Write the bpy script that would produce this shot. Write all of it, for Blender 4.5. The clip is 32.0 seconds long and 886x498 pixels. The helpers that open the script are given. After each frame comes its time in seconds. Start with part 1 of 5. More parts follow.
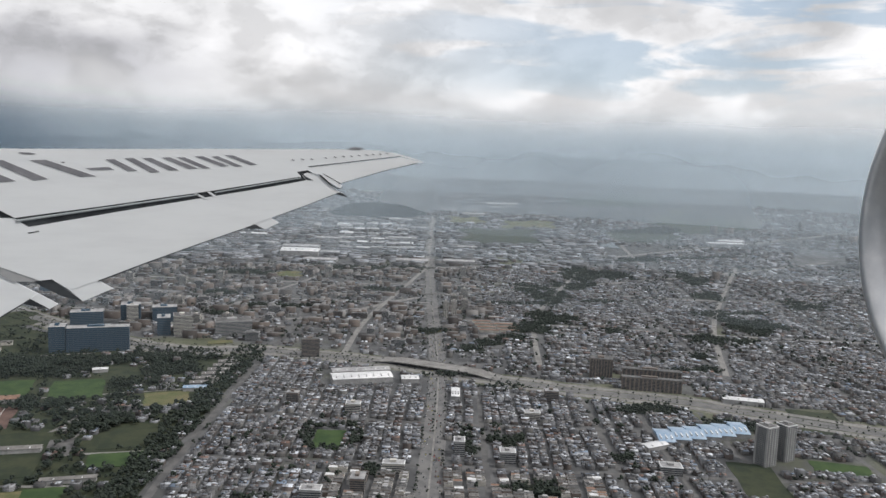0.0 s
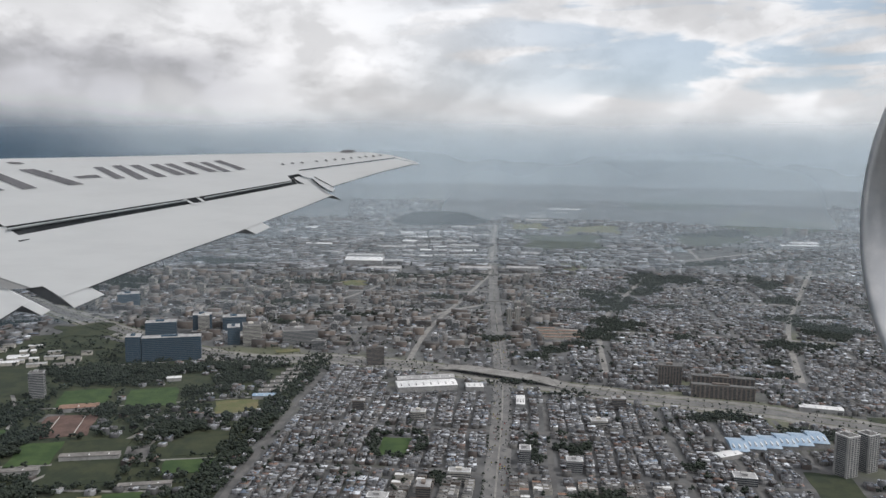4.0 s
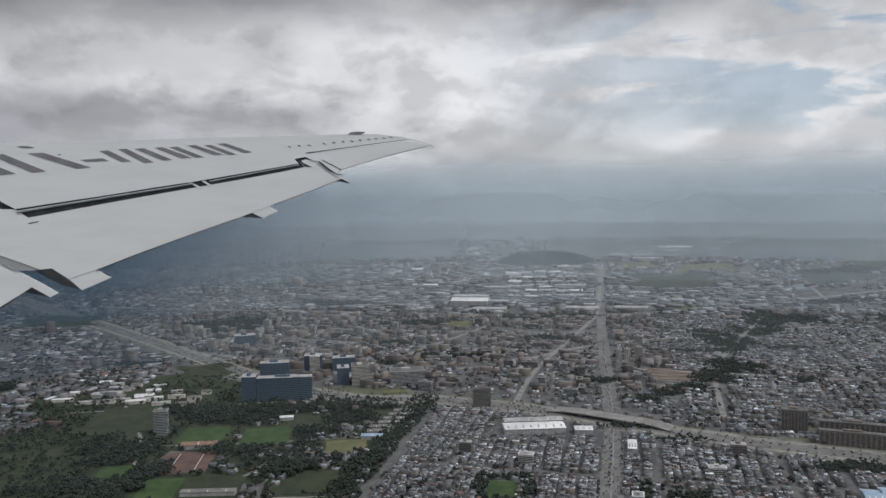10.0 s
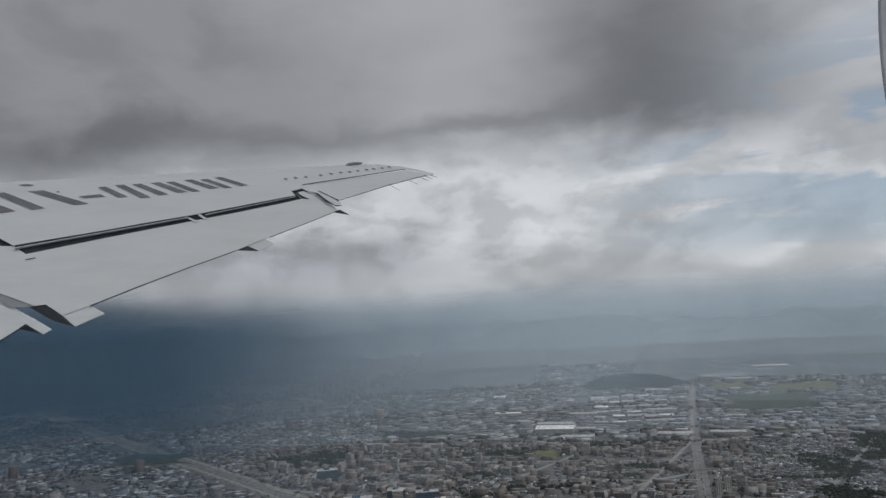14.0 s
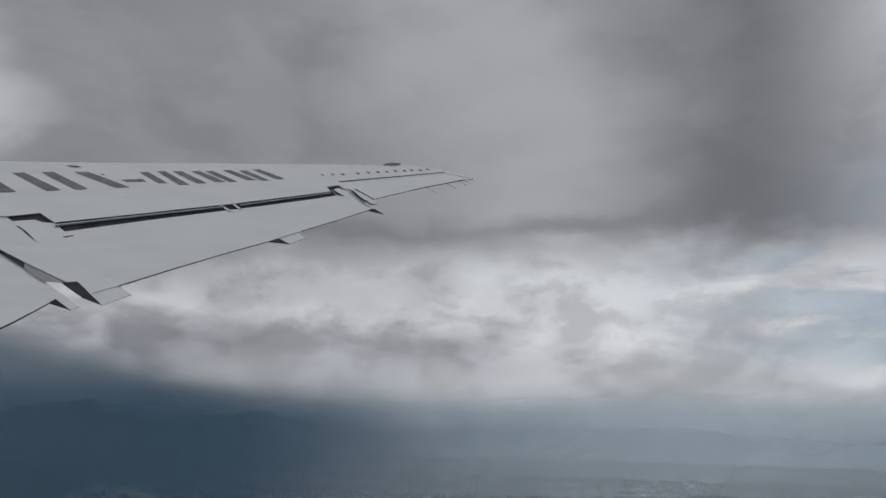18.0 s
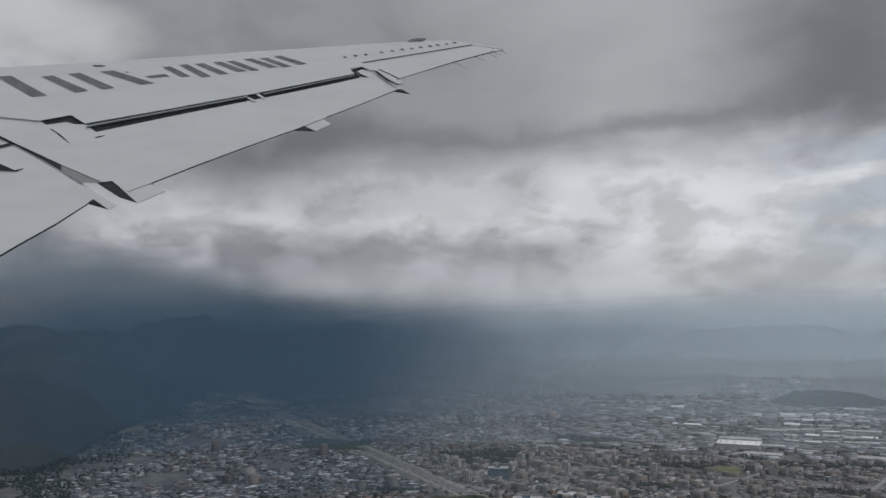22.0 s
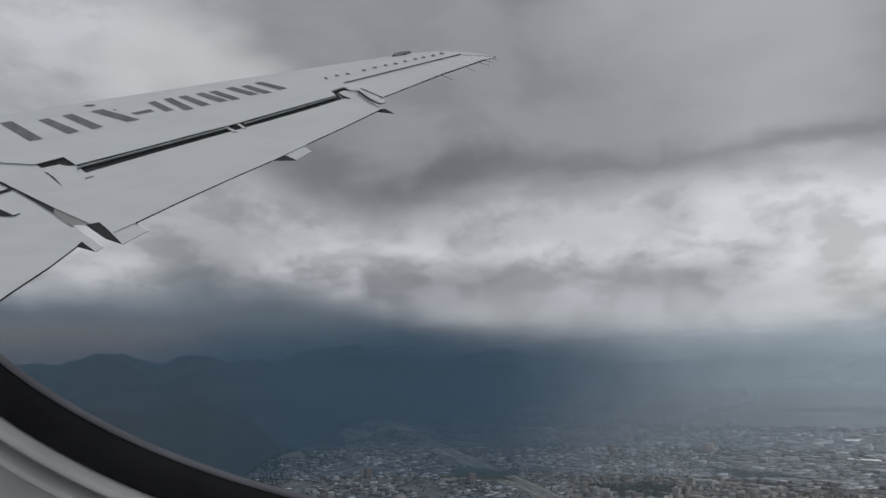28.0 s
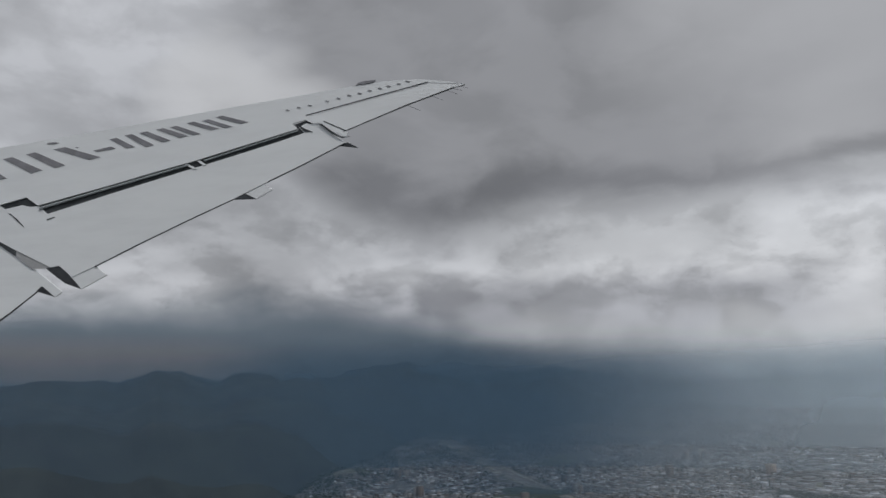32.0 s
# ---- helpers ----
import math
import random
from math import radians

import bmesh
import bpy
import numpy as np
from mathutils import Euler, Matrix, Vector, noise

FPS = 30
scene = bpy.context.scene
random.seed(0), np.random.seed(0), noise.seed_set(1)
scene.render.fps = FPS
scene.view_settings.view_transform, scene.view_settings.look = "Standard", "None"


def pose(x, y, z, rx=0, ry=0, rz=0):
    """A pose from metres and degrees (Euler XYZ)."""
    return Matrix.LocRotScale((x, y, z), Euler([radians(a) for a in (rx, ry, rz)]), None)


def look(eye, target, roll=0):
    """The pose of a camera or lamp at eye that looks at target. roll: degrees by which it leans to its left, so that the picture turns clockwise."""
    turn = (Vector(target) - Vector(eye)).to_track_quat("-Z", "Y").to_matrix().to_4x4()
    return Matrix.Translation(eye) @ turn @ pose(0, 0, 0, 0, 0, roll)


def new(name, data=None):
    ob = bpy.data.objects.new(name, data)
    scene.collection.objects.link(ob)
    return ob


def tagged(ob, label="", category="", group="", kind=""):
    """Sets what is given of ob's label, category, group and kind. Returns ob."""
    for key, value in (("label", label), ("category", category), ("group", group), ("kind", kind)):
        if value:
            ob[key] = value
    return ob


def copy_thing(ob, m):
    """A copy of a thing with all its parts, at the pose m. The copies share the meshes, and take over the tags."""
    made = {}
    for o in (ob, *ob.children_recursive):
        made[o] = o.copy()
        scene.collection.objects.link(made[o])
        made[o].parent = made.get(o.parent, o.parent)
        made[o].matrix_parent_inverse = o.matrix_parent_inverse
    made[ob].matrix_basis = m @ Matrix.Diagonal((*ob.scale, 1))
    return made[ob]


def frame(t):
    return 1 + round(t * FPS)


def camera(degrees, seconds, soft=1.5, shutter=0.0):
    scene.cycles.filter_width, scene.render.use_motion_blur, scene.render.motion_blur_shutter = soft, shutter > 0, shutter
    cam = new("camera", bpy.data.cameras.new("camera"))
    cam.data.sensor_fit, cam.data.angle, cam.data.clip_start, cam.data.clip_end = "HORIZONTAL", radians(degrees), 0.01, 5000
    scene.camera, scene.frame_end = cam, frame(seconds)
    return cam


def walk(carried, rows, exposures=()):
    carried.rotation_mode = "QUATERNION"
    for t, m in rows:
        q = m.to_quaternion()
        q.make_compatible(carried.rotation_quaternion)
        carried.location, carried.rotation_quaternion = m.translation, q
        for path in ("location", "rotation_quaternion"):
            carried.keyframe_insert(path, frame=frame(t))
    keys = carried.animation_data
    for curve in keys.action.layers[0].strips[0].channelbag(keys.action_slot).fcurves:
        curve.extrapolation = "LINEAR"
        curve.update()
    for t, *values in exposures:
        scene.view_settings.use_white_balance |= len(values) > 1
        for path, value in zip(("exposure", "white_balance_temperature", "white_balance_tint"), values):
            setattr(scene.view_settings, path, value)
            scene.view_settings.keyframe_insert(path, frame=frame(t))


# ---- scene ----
cam = camera(60.0, 32.0, soft=1.5)
ROWS = [
    (0, pose(-1.378, -0.845, 1.594, 82.967, -2.202, -8.083)),
    (0.5, pose(-1.215, -0.836, 1.574, 82.659, 0.567, -8.590)),
    (1, pose(-1.051, -0.823, 1.559, 83.437, 0.312, -6.797)),
    (1.5, pose(-0.886, -0.807, 1.549, 83.733, 1.003, -6.324)),
    (2, pose(-0.721, -0.787, 1.540, 83.809, -0.862, -5.461)),
    (2.5, pose(-0.556, -0.763, 1.531, 84.173, 0.231, -4.494)),
    (3, pose(-0.392, -0.737, 1.521, 83.965, -0.155, -3.973)),
    (3.5, pose(-0.230, -0.707, 1.506, 83.658, -0.188, -3.919)),
    (5.5, pose(0.389, -0.562, 1.366, 82.853, -3.184, -1.793)),
    (6, pose(0.534, -0.521, 1.301, 82.566, -2.440, -1.185)),
    (6.5, pose(0.670, -0.480, 1.228, 82.157, -2.279, -0.871)),
    (7, pose(0.796, -0.440, 1.151, 82.075, -1.991, -0.425)),
    (7.5, pose(0.917, -0.399, 1.066, 82.303, -1.280, 0.458)),
    (8, pose(1.040, -0.356, 0.969, 83.218, -0.610, 0.821)),
    (8.5, pose(1.168, -0.307, 0.856, 84.131, -0.322, 1.658)),
    (9, pose(1.307, -0.252, 0.721, 85.552, 0.139, 2.171)),
    (9.5, pose(1.463, -0.184, 0.561, 85.635, 1.028, 2.655)),
    (10, pose(1.632, -0.105, 0.370, 86.469, 0.835, 4.225)),
    (10.5, pose(1.808, -0.014, 0.155, 88.171, 0.092, 5.443)),
    (11, pose(1.986, 0.087, -0.076, 89.570, 0.426, 6.282)),
    (11.5, pose(2.159, 0.198, -0.316, 91.570, 2.702, 6.553)),
    (12, pose(2.323, 0.313, -0.556, 92.488, 1.855, 7.793)),
    (12.5, pose(2.473, 0.431, -0.790, 93.393, 2.498, 8.447)),
    (13, pose(2.606, 0.545, -1.010, 94.525, 3.240, 9.189)),
    (13.5, pose(2.723, 0.654, -1.219, 95.324, 3.012, 9.688)),
    (14, pose(2.830, 0.765, -1.435, 96.153, 3.033, 10.125)),
    (14.5, pose(2.928, 0.878, -1.654, 97.002, 1.926, 10.796)),
    (16.5, pose(3.268, 1.352, -2.491, 100.432, 1.570, 13.668)),
    (17, pose(3.348, 1.475, -2.673, 101.523, 0.875, 14.392)),
    (17.5, pose(3.424, 1.596, -2.839, 102.474, 0.089, 15.165)),
    (18, pose(3.496, 1.712, -2.985, 103.547, -1.146, 15.787)),
    (18.5, pose(3.567, 1.823, -3.109, 103.702, -0.086, 16.394)),
    (19, pose(3.641, 1.931, -3.207, 102.906, -0.568, 18.055)),
    (19.5, pose(3.721, 2.038, -3.276, 104.567, -0.073, 19.165)),
    (20, pose(3.811, 2.146, -3.319, 105.828, -1.368, 19.899)),
    (20.5, pose(3.907, 2.257, -3.339, 102.658, -2.248, 19.425)),
    (21, pose(4.007, 2.368, -3.341, 97.225, 1.438, 20.801)),
    (21.5, pose(4.111, 2.483, -3.331, 95.738, 2.964, 21.573)),
    (22, pose(4.219, 2.604, -3.312, 96.610, 0.526, 22.968)),
    (22.5, pose(4.332, 2.733, -3.285, 97.825, -0.036, 23.069)),
    (23, pose(4.448, 2.874, -3.259, 97.640, 0.317, 23.422)),
    (23.5, pose(4.567, 3.027, -3.236, 98.217, 1.759, 24.593)),
    (24, pose(4.689, 3.197, -3.221, 98.220, 0.221, 25.645)),
    (24.5, pose(4.835, 3.418, -3.207, 98.308, 0.321, 26.096)),
    (25, pose(5.012, 3.706, -3.184, 98.369, 0.631, 27.616)),
    (25.5, pose(5.191, 4.029, -3.156, 98.676, -0.479, 29.393)),
    (26, pose(5.299, 4.269, -2.931, 97.566, -0.028, 30.489)),
    (26.5, pose(5.406, 4.509, -2.766, 96.816, 0.424, 31.585)),
    (27, pose(5.514, 4.748, -2.881, 97.747, 0.875, 32.681)),
    (27.5, pose(5.621, 4.988, -3.056, 99.037, 1.326, 33.777)),
    (28, pose(5.621, 4.988, -3.056, 98.815, 0.716, 33.721)),
    (28.5, pose(5.621, 4.988, -3.056, 98.902, -0.199, 33.768)),
    (29, pose(5.621, 4.988, -3.056, 99.088, 0.015, 33.278)),
    (29.5, pose(5.621, 4.988, -3.056, 98.981, 0.829, 32.871)),
    (30, pose(5.686, 5.120, -2.948, 99.313, 1.104, 32.525)),
    (30.5, pose(5.781, 5.375, -2.858, 100.264, 2.090, 33.696)),
    (31, pose(5.889, 5.713, -2.751, 99.938, 0.543, 34.321)),
    (31.5, pose(5.984, 6.074, -2.641, 99.512, 1.473, 36.431)),
    (32, pose(6.053, 6.394, -2.542, 100.115, 0.628, 37.545)),
]
EXPOSURES = [(0, 0.08, 6590, 11), (3, 0.0, 6550, 11), (6, 0.14, 6580, 11), (8, 0.0, 6530, 11), (9, -0.12, 6490, 11), (11, -0.38, 6430, 10), (13, -0.52, 6340, 9), (17, -0.57, 6360, 10), (20, -0.57, 6380, 10), (23, -0.46, 6380, 10), (25.5, -0.46, 6380, 10), (28, -0.48, 6380, 10), (32, -0.50, 6380, 10)]
walk(cam, ROWS, EXPOSURES)

# ---- sky and sun ----
GROUND = -425.0


def rise(x, y):
    """The plain lifts gently towards the far hills."""
    s = np.clip((np.hypot(x, y) - 2000) / 2900, 0, 1)
    return 335 * s * s


def base(x, y):
    return GROUND + float(rise(x, y))


SUN_EL, SUN_AZ = radians(46), radians(108)


class Nodes:
    """Short hand for node trees."""

    def __init__(self, tree):
        self.tree = tree

    def add(self, kind, **values):
        n = self.tree.nodes.new(kind)
        for key, v in values.items():
            if key in ("type", "noise_dimensions", "feature", "operation", "blend_type", "data_type", "sky_type", "sun_disc", "sun_elevation", "sun_rotation", "interpolation_type", "clamp", "use_clamp"):
                if key == "type":
                    n.noise_type = v
                elif key == "noise_dimensions":
                    n.noise_dimensions = v
                elif key == "feature":
                    n.feature = v
                elif key == "operation":
                    n.operation = v
                elif key == "blend_type":
                    n.blend_type = v
                elif key == "data_type":
                    n.data_type = v
                elif key == "sky_type":
                    n.sky_type = v
                elif key == "sun_disc":
                    n.sun_disc = v
                elif key == "sun_elevation":
                    n.sun_elevation = v
                elif key == "sun_rotation":
                    n.sun_rotation = v
                elif key == "interpolation_type":
                    n.interpolation_type = v
                elif key == "clamp":
                    n.clamp = v
                elif key == "use_clamp":
                    n.use_clamp = v
        return n

    def link(self, a, b):
        self.tree.links.new(a, b)

    def put(self, socket, v):
        if isinstance(v, (int, float, tuple)):
            if isinstance(v, tuple) and len(v) == 3 and socket.type == "RGBA":
                v = (*v, 1)
            socket.default_value = v
        else:
            self.link(v, socket)

    def math(self, op, a, b=0.0, clamp=False):
        n = self.add("ShaderNodeMath", operation=op, use_clamp=clamp)
        self.put(n.inputs[0], a)
        self.put(n.inputs[1], b)
        return n.outputs[0]

    def span(self, v, lo, hi, a=0.0, b=1.0, smooth=True):
        n = self.add("ShaderNodeMapRange", interpolation_type="SMOOTHSTEP" if smooth else "LINEAR")
        for i, x in enumerate((v, lo, hi, a, b)):
            self.put(n.inputs[i], x)
        return n.outputs[0]

    def noise(self, vec, scale, detail=4.0, rough=0.55, warp=0.0):
        n = self.add("ShaderNodeTexNoise")
        self.put(n.inputs["Vector"], vec)
        for key, v in (("Scale", scale), ("Detail", detail), ("Roughness", rough), ("Distortion", warp)):
            n.inputs[key].default_value = v
        return n.outputs["Fac"]

    def ramp(self, fac, stops):
        n = self.add("ShaderNodeValToRGB")
        e = n.color_ramp.elements
        while len(e) < len(stops):
            e.new(0.5)
        for x, (p, c) in zip(e, stops):
            x.position, x.color = p, (*c, 1) if len(c) == 3 else c
        self.put(n.inputs["Fac"], fac)
        return n.outputs["Color"]

    def mix(self, fac, a, b, kind="MIX"):
        n = self.add("ShaderNodeMix", data_type="RGBA", blend_type=kind)
        self.put(n.inputs["Factor"], fac)
        self.put(n.inputs[6], a)
        self.put(n.inputs[7], b)
        return n.outputs[2]

    def scaled(self, vec, s):
        n = self.add("ShaderNodeVectorMath", operation="MULTIPLY")
        self.put(n.inputs[0], vec)
        n.inputs[1].default_value = s
        return n.outputs[0]


def make_world():
    w = bpy.data.worlds.new("sky")
    scene.world = w
    w.use_nodes = True
    t = w.node_tree
    t.nodes.clear()
    k = Nodes(t)
    co = k.add("ShaderNodeTexCoord").outputs["Generated"]
    sep = k.add("ShaderNodeSeparateXYZ")
    k.link(co, sep.inputs[0])
    x, z = sep.outputs["X"], sep.outputs["Z"]
    sky = k.add("ShaderNodeTexSky", sky_type="NISHITA", sun_disc=False, sun_elevation=SUN_EL, sun_rotation=SUN_AZ)
    blue = k.mix(1.0, sky.outputs["Color"], (0.11, 0.105, 0.10), "MULTIPLY")
    # bearing to the left and height over the horizon, in degrees
    az = k.math("MULTIPLY", k.math("ARCTAN2", k.math("MULTIPLY", x, -1.0), sep.outputs["Y"]), 57.2958)
    el = k.math("MULTIPLY", k.math("ARCSINE", z), 57.2958)
    # cloud noise, flattened towards the horizon
    billow = k.noise(k.scaled(co, (1.0, 1.0, 2.0)), 3.6, 8.0, 0.48, 0.15)
    puffs = k.noise(k.scaled(co, (1.0, 1.0, 1.9)), 8.0, 10.0, 0.5, 0.25)
    wide = k.noise(k.scaled(co, (1.0, 1.0, 1.8)), 2.1, 4.0, 0.5, 0.2)
    drift = k.math("ADD", k.math("MULTIPLY", k.math("SUBTRACT", billow, 0.5), 9.0), k.math("MULTIPLY", k.math("SUBTRACT", puffs, 0.5), 6.0))
    elw = k.math("ADD", el, drift)
    azw = k.math("ADD", az, k.math("MULTIPLY", k.math("SUBTRACT", wide, 0.5), 24.0))
    azw = k.math("ADD", azw, k.math("MULTIPLY", k.math("SUBTRACT", billow, 0.5), 14.0))
    # light of the cloud by height over the horizon
    body = k.ramp(k.span(z, -0.10, 0.60, smooth=False), [
        (0.0, (0.20, 0.26, 0.315)), (0.09, (0.33, 0.42, 0.49)), (0.143, (0.545, 0.65, 0.745)), (0.172, (0.67, 0.73, 0.78)), (0.205, (0.79, 0.80, 0.815)),
        (0.33, (0.82, 0.83, 0.85)), (0.43, (0.76, 0.775, 0.80)), (0.52, (0.72, 0.735, 0.765)), (0.72, (0.9, 0.915, 0.95)), (1.0, (1.05, 1.07, 1.11))])
    shade = k.span(billow, 0.36, 0.60, 0.78, 1.06)
    edge = k.math("MULTIPLY", k.span(puffs, 0.40, 0.62, 0.0, 1.0), k.span(el, 0.8, 3.4))
    cloud = k.mix(1.0, body, k.math("MULTIPLY", shade, k.math("ADD", 0.88, k.math("MULTIPLY", edge, 0.20))), "MULTIPLY")
    heads = k.noise(k.scaled(co, (1.0, 1.0, 1.6)), 15.0, 9.0, 0.55, 0.1)
    rim = k.math("MULTIPLY", k.span(k.math("ADD", heads, k.math("MULTIPLY", k.math("SUBTRACT", puffs, 0.5), 0.8)), 0.43, 0.57, -0.075, 0.065), k.math("MULTIPLY", k.span(el, 1.0, 3.5), k.span(el, 9.0, 15.0, 1.0, 0.45)))
    cloud = k.mix(1.0, cloud, k.math("ADD", 1.0, rim), "MULTIPLY")
    # violet grey bellies between the white heads, over the plain's edge
    belly = k.math("MULTIPLY", k.math("MULTIPLY", k.span(elw, 3.0, 5.6), k.span(elw, 6.0, 9.4, 1.0, 0.0)), k.math("MULTIPLY", k.span(az, 4.0, 16.0), k.span(az, 40.0, 55.0, 0.85, 0.0)))
    cloud = k.mix(k.math("MULTIPLY", belly, 0.75), cloud, k.mix(1.0, cloud, (0.50, 0.505, 0.545), "MULTIPLY"))
    # duller cloud over the mountain's side
    dull = k.math("MULTIPLY", k.span(az, 22.0, 42.0), k.span(elw, 5.0, 15.0, 0.62, 0.30))
    cloud = k.mix(dull, cloud, k.mix(1.0, cloud, (0.50, 0.505, 0.53), "MULTIPLY"))
    # slate cloud low over the mountains
    top = k.span(az, 24.0, 46.0, 0.5, 5.6)
    low = k.math("MULTIPLY", k.span(k.math("SUBTRACT", k.math("ADD", el, k.math("MULTIPLY", drift, 0.55)), top), -1.6, 2.4, 0.9, 0.0), k.span(az, 21.0, 38.0))
    cloud = k.mix(low, cloud, (0.125, 0.165, 0.205))
    # a paler strip under it, far along the ridge
    strip_ = k.math("MULTIPLY", k.math("MULTIPLY", k.span(az, 46.0, 58.0), k.span(el, 0.0, 0.8)), k.span(el, 2.0, 4.0, 0.85, 0.0))
    cloud = k.mix(strip_, cloud, (0.285, 0.258, 0.25))
    # a dark cloud base high up, sinking towards the mountain's side
    foot = k.math("SUBTRACT", k.span(az, -14.0, 4.0, 12.4, 13.3), k.span(az, 8.0, 34.0, 0.0, 2.8))
    foot = k.math("ADD", foot, k.span(az, 40.0, 56.0, 0.0, 6.0))
    over = k.math("SUBTRACT", elw, foot)
    dark = k.math("MULTIPLY", k.span(over, -0.8, 2.6), k.span(azw, 46.0, 58.0, 0.96, 0.3))
    dark = k.math("MULTIPLY", dark, k.span(z, 0.50, 0.68, 1.0, 0.0))
    dark = k.math("MULTIPLY", dark, k.span(k.math("ADD", az, drift), -21.0, -7.0, 0.3, 1.0))
    deck = k.mix(k.span(puffs, 0.38, 0.62), (0.205, 0.21, 0.226), (0.285, 0.29, 0.31))
    deck = k.mix(k.span(wide, 0.42, 0.60, 0.0, 0.55), deck, (0.33, 0.335, 0.36))
    deck = k.mix(k.math("MULTIPLY", k.span(elw, 13.5, 18.0, 0.0, 0.85), k.math("MULTIPLY", k.span(azw, -8.0, 12.0), k.span(azw, 13.0, 26.0, 1.0, 0.35))), deck, (0.56, 0.565, 0.585))
    deck = k.mix(k.span(azw, -10.0, 8.0, 0.6, 0.0), deck, (0.195, 0.20, 0.215))
    cloud = k.mix(dark, cloud, deck)
    # a thin bright place in the deck
    hole_az, hole_el = k.math("DIVIDE", k.math("SUBTRACT", azw, 54.0), 8.0), k.math("DIVIDE", k.math("SUBTRACT", elw, 21.5), 4.0)
    hole = k.math("ADD", k.math("MULTIPLY", hole_az, hole_az), k.math("MULTIPLY", hole_el, hole_el))
    cloud = k.mix(k.span(hole, 0.0, 1.6, 0.7, 0.0), cloud, (0.78, 0.785, 0.80))
    # blue rifts
    gap = k.math("MULTIPLY", k.span(k.noise(k.scaled(co, (1.0, 1.0, 5.0)), 4.6, 7.0, 0.5, 0.5), 0.475, 0.575), k.math("MULTIPLY", k.span(el, 3.2, 6.0), k.span(el, 15.5, 21.0, 1.0, 0.0)))
    gap = k.math("MULTIPLY", gap, k.span(az, -22.0, 6.0, 1.0, 0.0))
    gap = k.math("MULTIPLY", gap, k.math("SUBTRACT", 1.0, dark))
    out = k.mix(k.math("MULTIPLY", gap, 0.72), cloud, k.mix(0.55, blue, (0.40, 0.55, 0.72)))
    bg = k.add("ShaderNodeBackground")
    k.link(out, bg.inputs["Color"])
    bg.inputs["Strength"].default_value = 1.0
    k.link(bg.outputs[0], k.add("ShaderNodeOutputWorld").inputs["Surface"])


make_world()
sun = new("sun", bpy.data.lights.new("sun", "SUN"))
sun.data.energy, sun.data.angle, sun.data.color = 2.1, radians(4), (1.0, 0.97, 0.93)
sun.matrix_world = look((660, -215, 720), (0, 0, 0))


# ---- materials ----
def material(name, rough=0.6, metal=0.0):
    m = bpy.data.materials.new(name)
    m.use_nodes = True
    k = Nodes(m.node_tree)
    b = m.node_tree.nodes["Principled BSDF"]
    b.inputs["Roughness"].default_value, b.inputs["Metallic"].default_value = rough, metal
    return m, k, b


def bump(k, b, height, strength, dist):
    n = k.add("ShaderNodeBump")
    k.link(height, n.inputs["Height"])
    n.inputs["Strength"].default_value, n.inputs["Distance"].default_value = strength, dist
    k.link(n.outputs[0], b.inputs["Normal"])


def spot(name, a, b2, scale, rough=0.6, metal=0.0, detail=5.0, bumpy=0.0, lo=0.35, hi=0.65, fine=0.0):
    """A surface that wavers between two colours, with grain."""
    m, k, b = material(name, rough, metal)
    co = k.add("ShaderNodeTexCoord").outputs["Object"]
    n1 = k.noise(co, scale, detail, 0.6)
    c = k.mix(k.span(n1, lo, hi), a, b2)
    if fine:
        n2 = k.noise(co, scale * 9, 3.0, 0.6)
        c = k.mix(fine, c, k.mix(n2, (0.3, 0.3, 0.3), (1.3, 1.3, 1.3)), "MULTIPLY")
    k.link(c, b.inputs["Base Color"])
    if bumpy:
        bump(k, b, n1, bumpy, 0.02)
    return m


